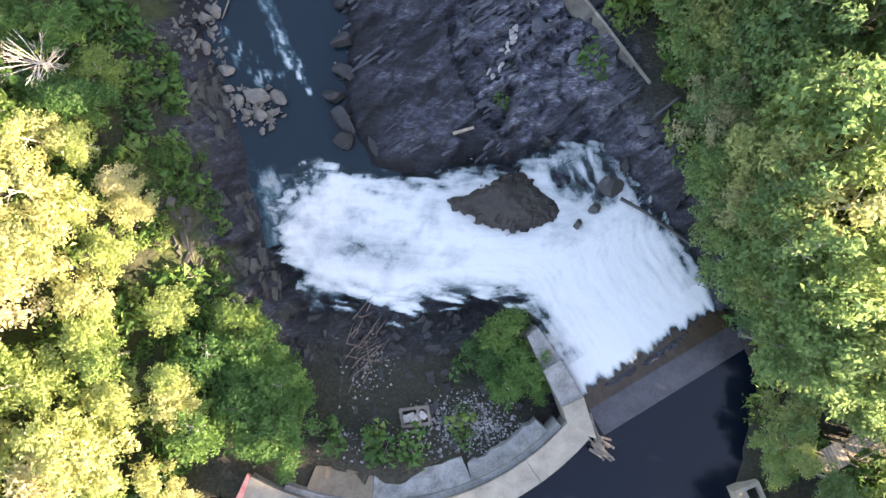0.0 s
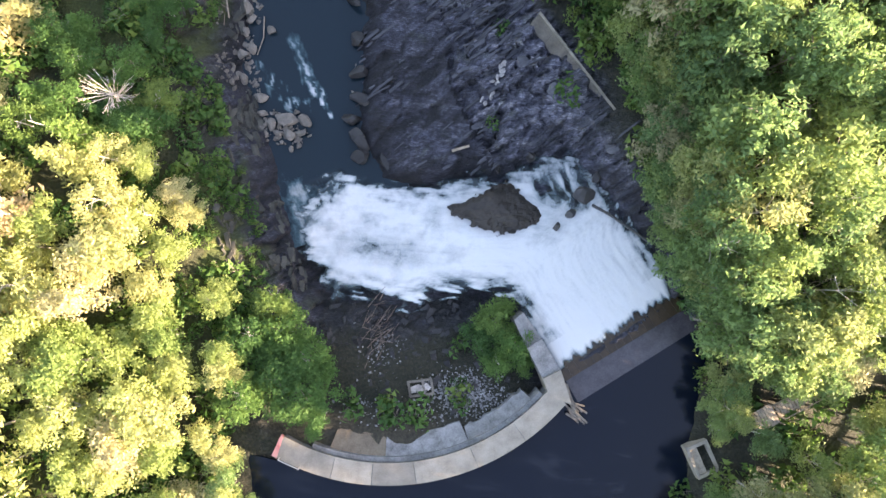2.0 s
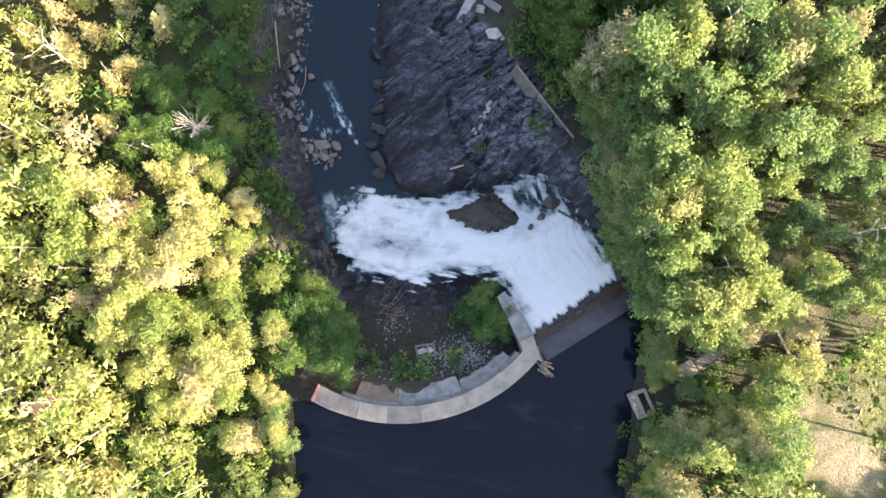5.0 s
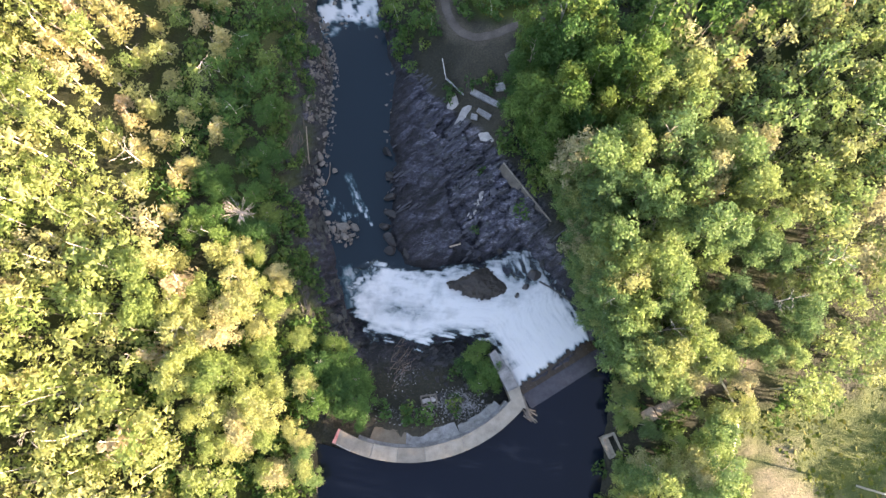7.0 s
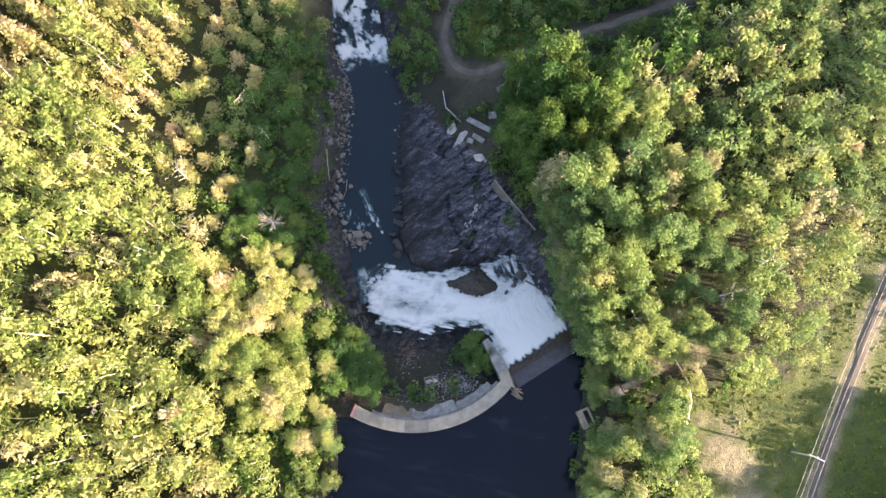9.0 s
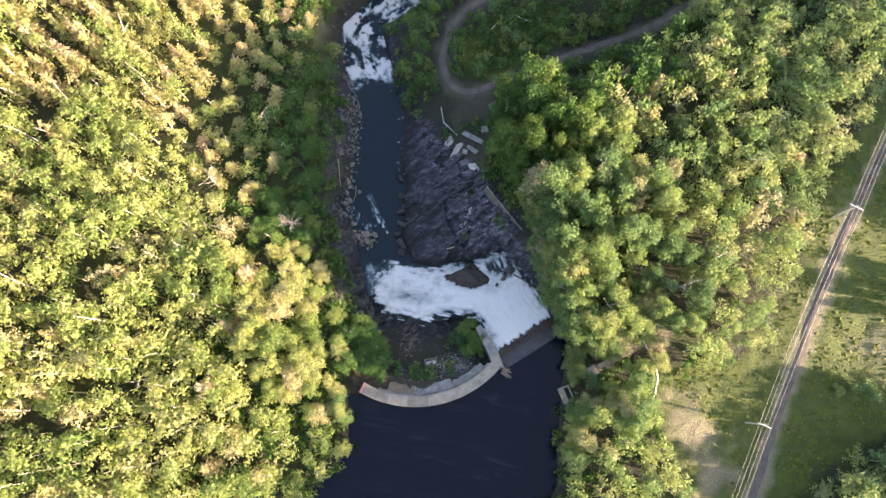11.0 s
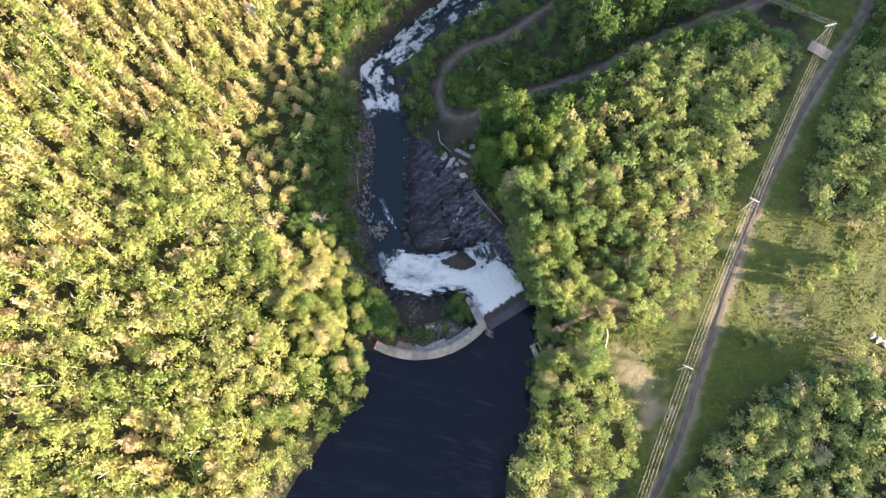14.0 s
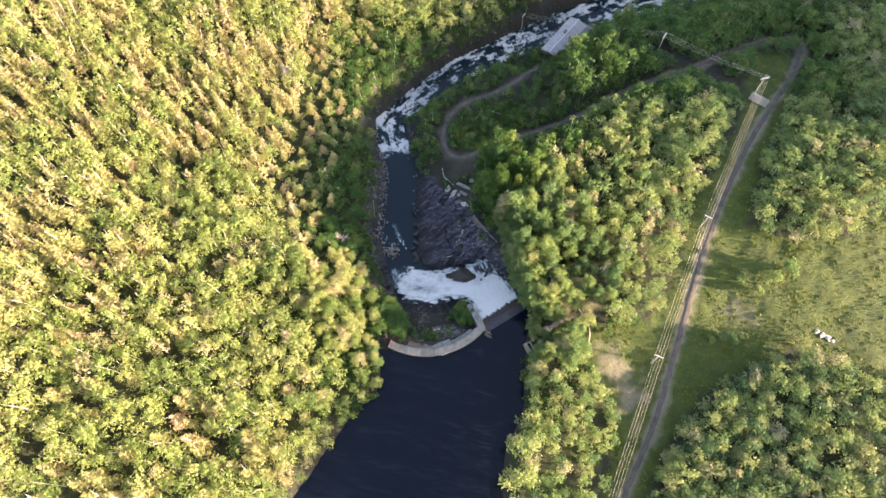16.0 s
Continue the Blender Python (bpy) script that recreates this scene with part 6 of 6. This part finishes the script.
def build_line():
    tops = []
    for k, (x, y, arms, h) in enumerate(POLES):
        j = min(k, len(POLES) - 2)
        dx, dy = POLES[j + 1][0] - POLES[j][0], POLES[j + 1][1] - POLES[j][1]
        ang = math.degrees(math.atan2(dy, dx)) + 90
        if k == 3:
            ang = 197.0
        z = z_at(x, y, False)
        e = thing("power_pole", "pale timber power pole with a crossarm and insulators", "power pole", pose(x, y, z, 0, 0, ang), "power poles")
        bm = bmesh.new()
        rod(bm, (0, 0, -0.6), (0, 0, h), 0.17, 0.12, 9)
        part("pole", bm, PALE_BARK, e)
        for a in range(max(arms, 1)):
            bm = bmesh.new()
            box(bm, 2.6, 0.14, 0.16, Matrix.Translation((0, 0.16 * (1 - 2 * a), h - 0.35 - 0.9 * a)))
            arm = part("crossarm", bm, WHITE, e, "pale grey crossarm")
            for ix in (-1.15, -0.4, 0.4, 1.15):
                bm = bmesh.new()
                rod(bm, (ix, 0.16 * (1 - 2 * a), h - 0.28 - 0.9 * a), (ix, 0.16 * (1 - 2 * a), h - 0.02 - 0.9 * a), 0.06, 0.04, 6)
                part("insulator", bm, WHITE, arm)
        c, s = math.cos(radians(ang)), math.sin(radians(ang))
        tops.append([Vector((x + c * ix, y + s * ix, z + h)) for ix in (-1.15, -0.4, 0.4, 1.15)])
    for a, b in zip(tops, tops[1:]):
        for u, v in zip(a, b):
            cu = bpy.data.curves.new("power_cable", "CURVE")
            cu.dimensions, cu.bevel_depth, cu.bevel_resolution = "3D", 0.02, 1
            sp = cu.splines.new("POLY")
            sp.points.add(16)
            for k in range(17):
                f = k / 16
                q = u.lerp(v, f)
                sp.points[k].co = (q.x, q.y, q.z - 4 * 1.1 * f * (1 - f), 1)
            cu.materials.append(CABLE)
            tagged(new("power_cable", cu), "thin pale cable strung between power poles", "cable", "power cables")


CABLE = grainy("bare_cable", (0.5, 0.45, 0.36), (0.7, 0.64, 0.52), 3, 0.5, 20, 0.002)
build_line()


# ---------------------------------------------------------------- house by the rapids
def build_house():
    zb = -7.6
    e = thing("house", "long low house with a grey sheet roof by the rapids", "house", pose(36.3, 112.2, zb, 0, 0, 57))
    L, W, H = 20.0, 7.6, 3.0
    for nm, sx, sy, x, y in (("wall", L, 0.25, 0, W / 2 - 0.5), ("wall", L, 0.25, 0, -W / 2 + 0.5), ("wall", 0.25, W - 1.3, L / 2 - 0.4, 0), ("wall", 0.25, W - 1.3, -L / 2 + 0.4, 0)):
        bm = bmesh.new()
        box(bm, sx, sy, H + 3, Matrix.Translation((x, y, (H - 3) / 2)))
        part(nm, bm, TIMBER, e)
    for sgn in (1, -1):
        bm = bmesh.new()
        box(bm, L + 0.8, W / 2 + 0.2, 0.16, pose(0, sgn * W / 4, H + 0.55, -sgn * 14, 0, 0))
        roof = part("roof", bm, ROOF, e)
        for k in range(13):
            bm = bmesh.new()
            box(bm, 0.08, W / 2 + 0.1, 0.08, pose(-L / 2 + k * L / 12, sgn * W / 4, H + 0.66, -sgn * 14, 0, 0))
            part("seam", bm, ROOF, roof)
    bm = bmesh.new()
    box(bm, L + 0.8, 0.4, 0.12, Matrix.Translation((0, 0, H + 1.52)))
    part("ridge", bm, METAL, e)
    bm = bmesh.new()
    box(bm, 1.0, 1.0, 1.2, Matrix.Translation((1.5, 0.6, H + 1.6)))
    part("chimney", bm, STONE, e)
    for k in range(5):
        bm = bmesh.new()
        box(bm, 1.2, 0.1, 1.1, Matrix.Translation((-7.5 + 3.6 * k, -W / 2 + 0.36, 1.7)))
        part("window", bm, SILL, e, "dark window pane")
    s = thing("shed", "small house wing with a dark pitched roof", "shed", pose(44.5, 115.2, zb, 0, 0, 57))
    for x, y, sx, sy in ((0, 2.2, 7, 0.2), (0, -2.2, 7, 0.2), (3.4, 0, 0.2, 4.2), (-3.4, 0, 0.2, 4.2)):
        bm = bmesh.new()
        box(bm, sx, sy, 5.6, Matrix.Translation((x, y, -0.2)))
        part("wall", bm, TIMBER, s)
    for sgn in (1, -1):
        bm = bmesh.new()
        box(bm, 7.8, 2.9, 0.15, pose(0, sgn * 1.3, 3.1, -sgn * 24, 0, 0))
        part("roof", bm, SLATE, s)


build_house()
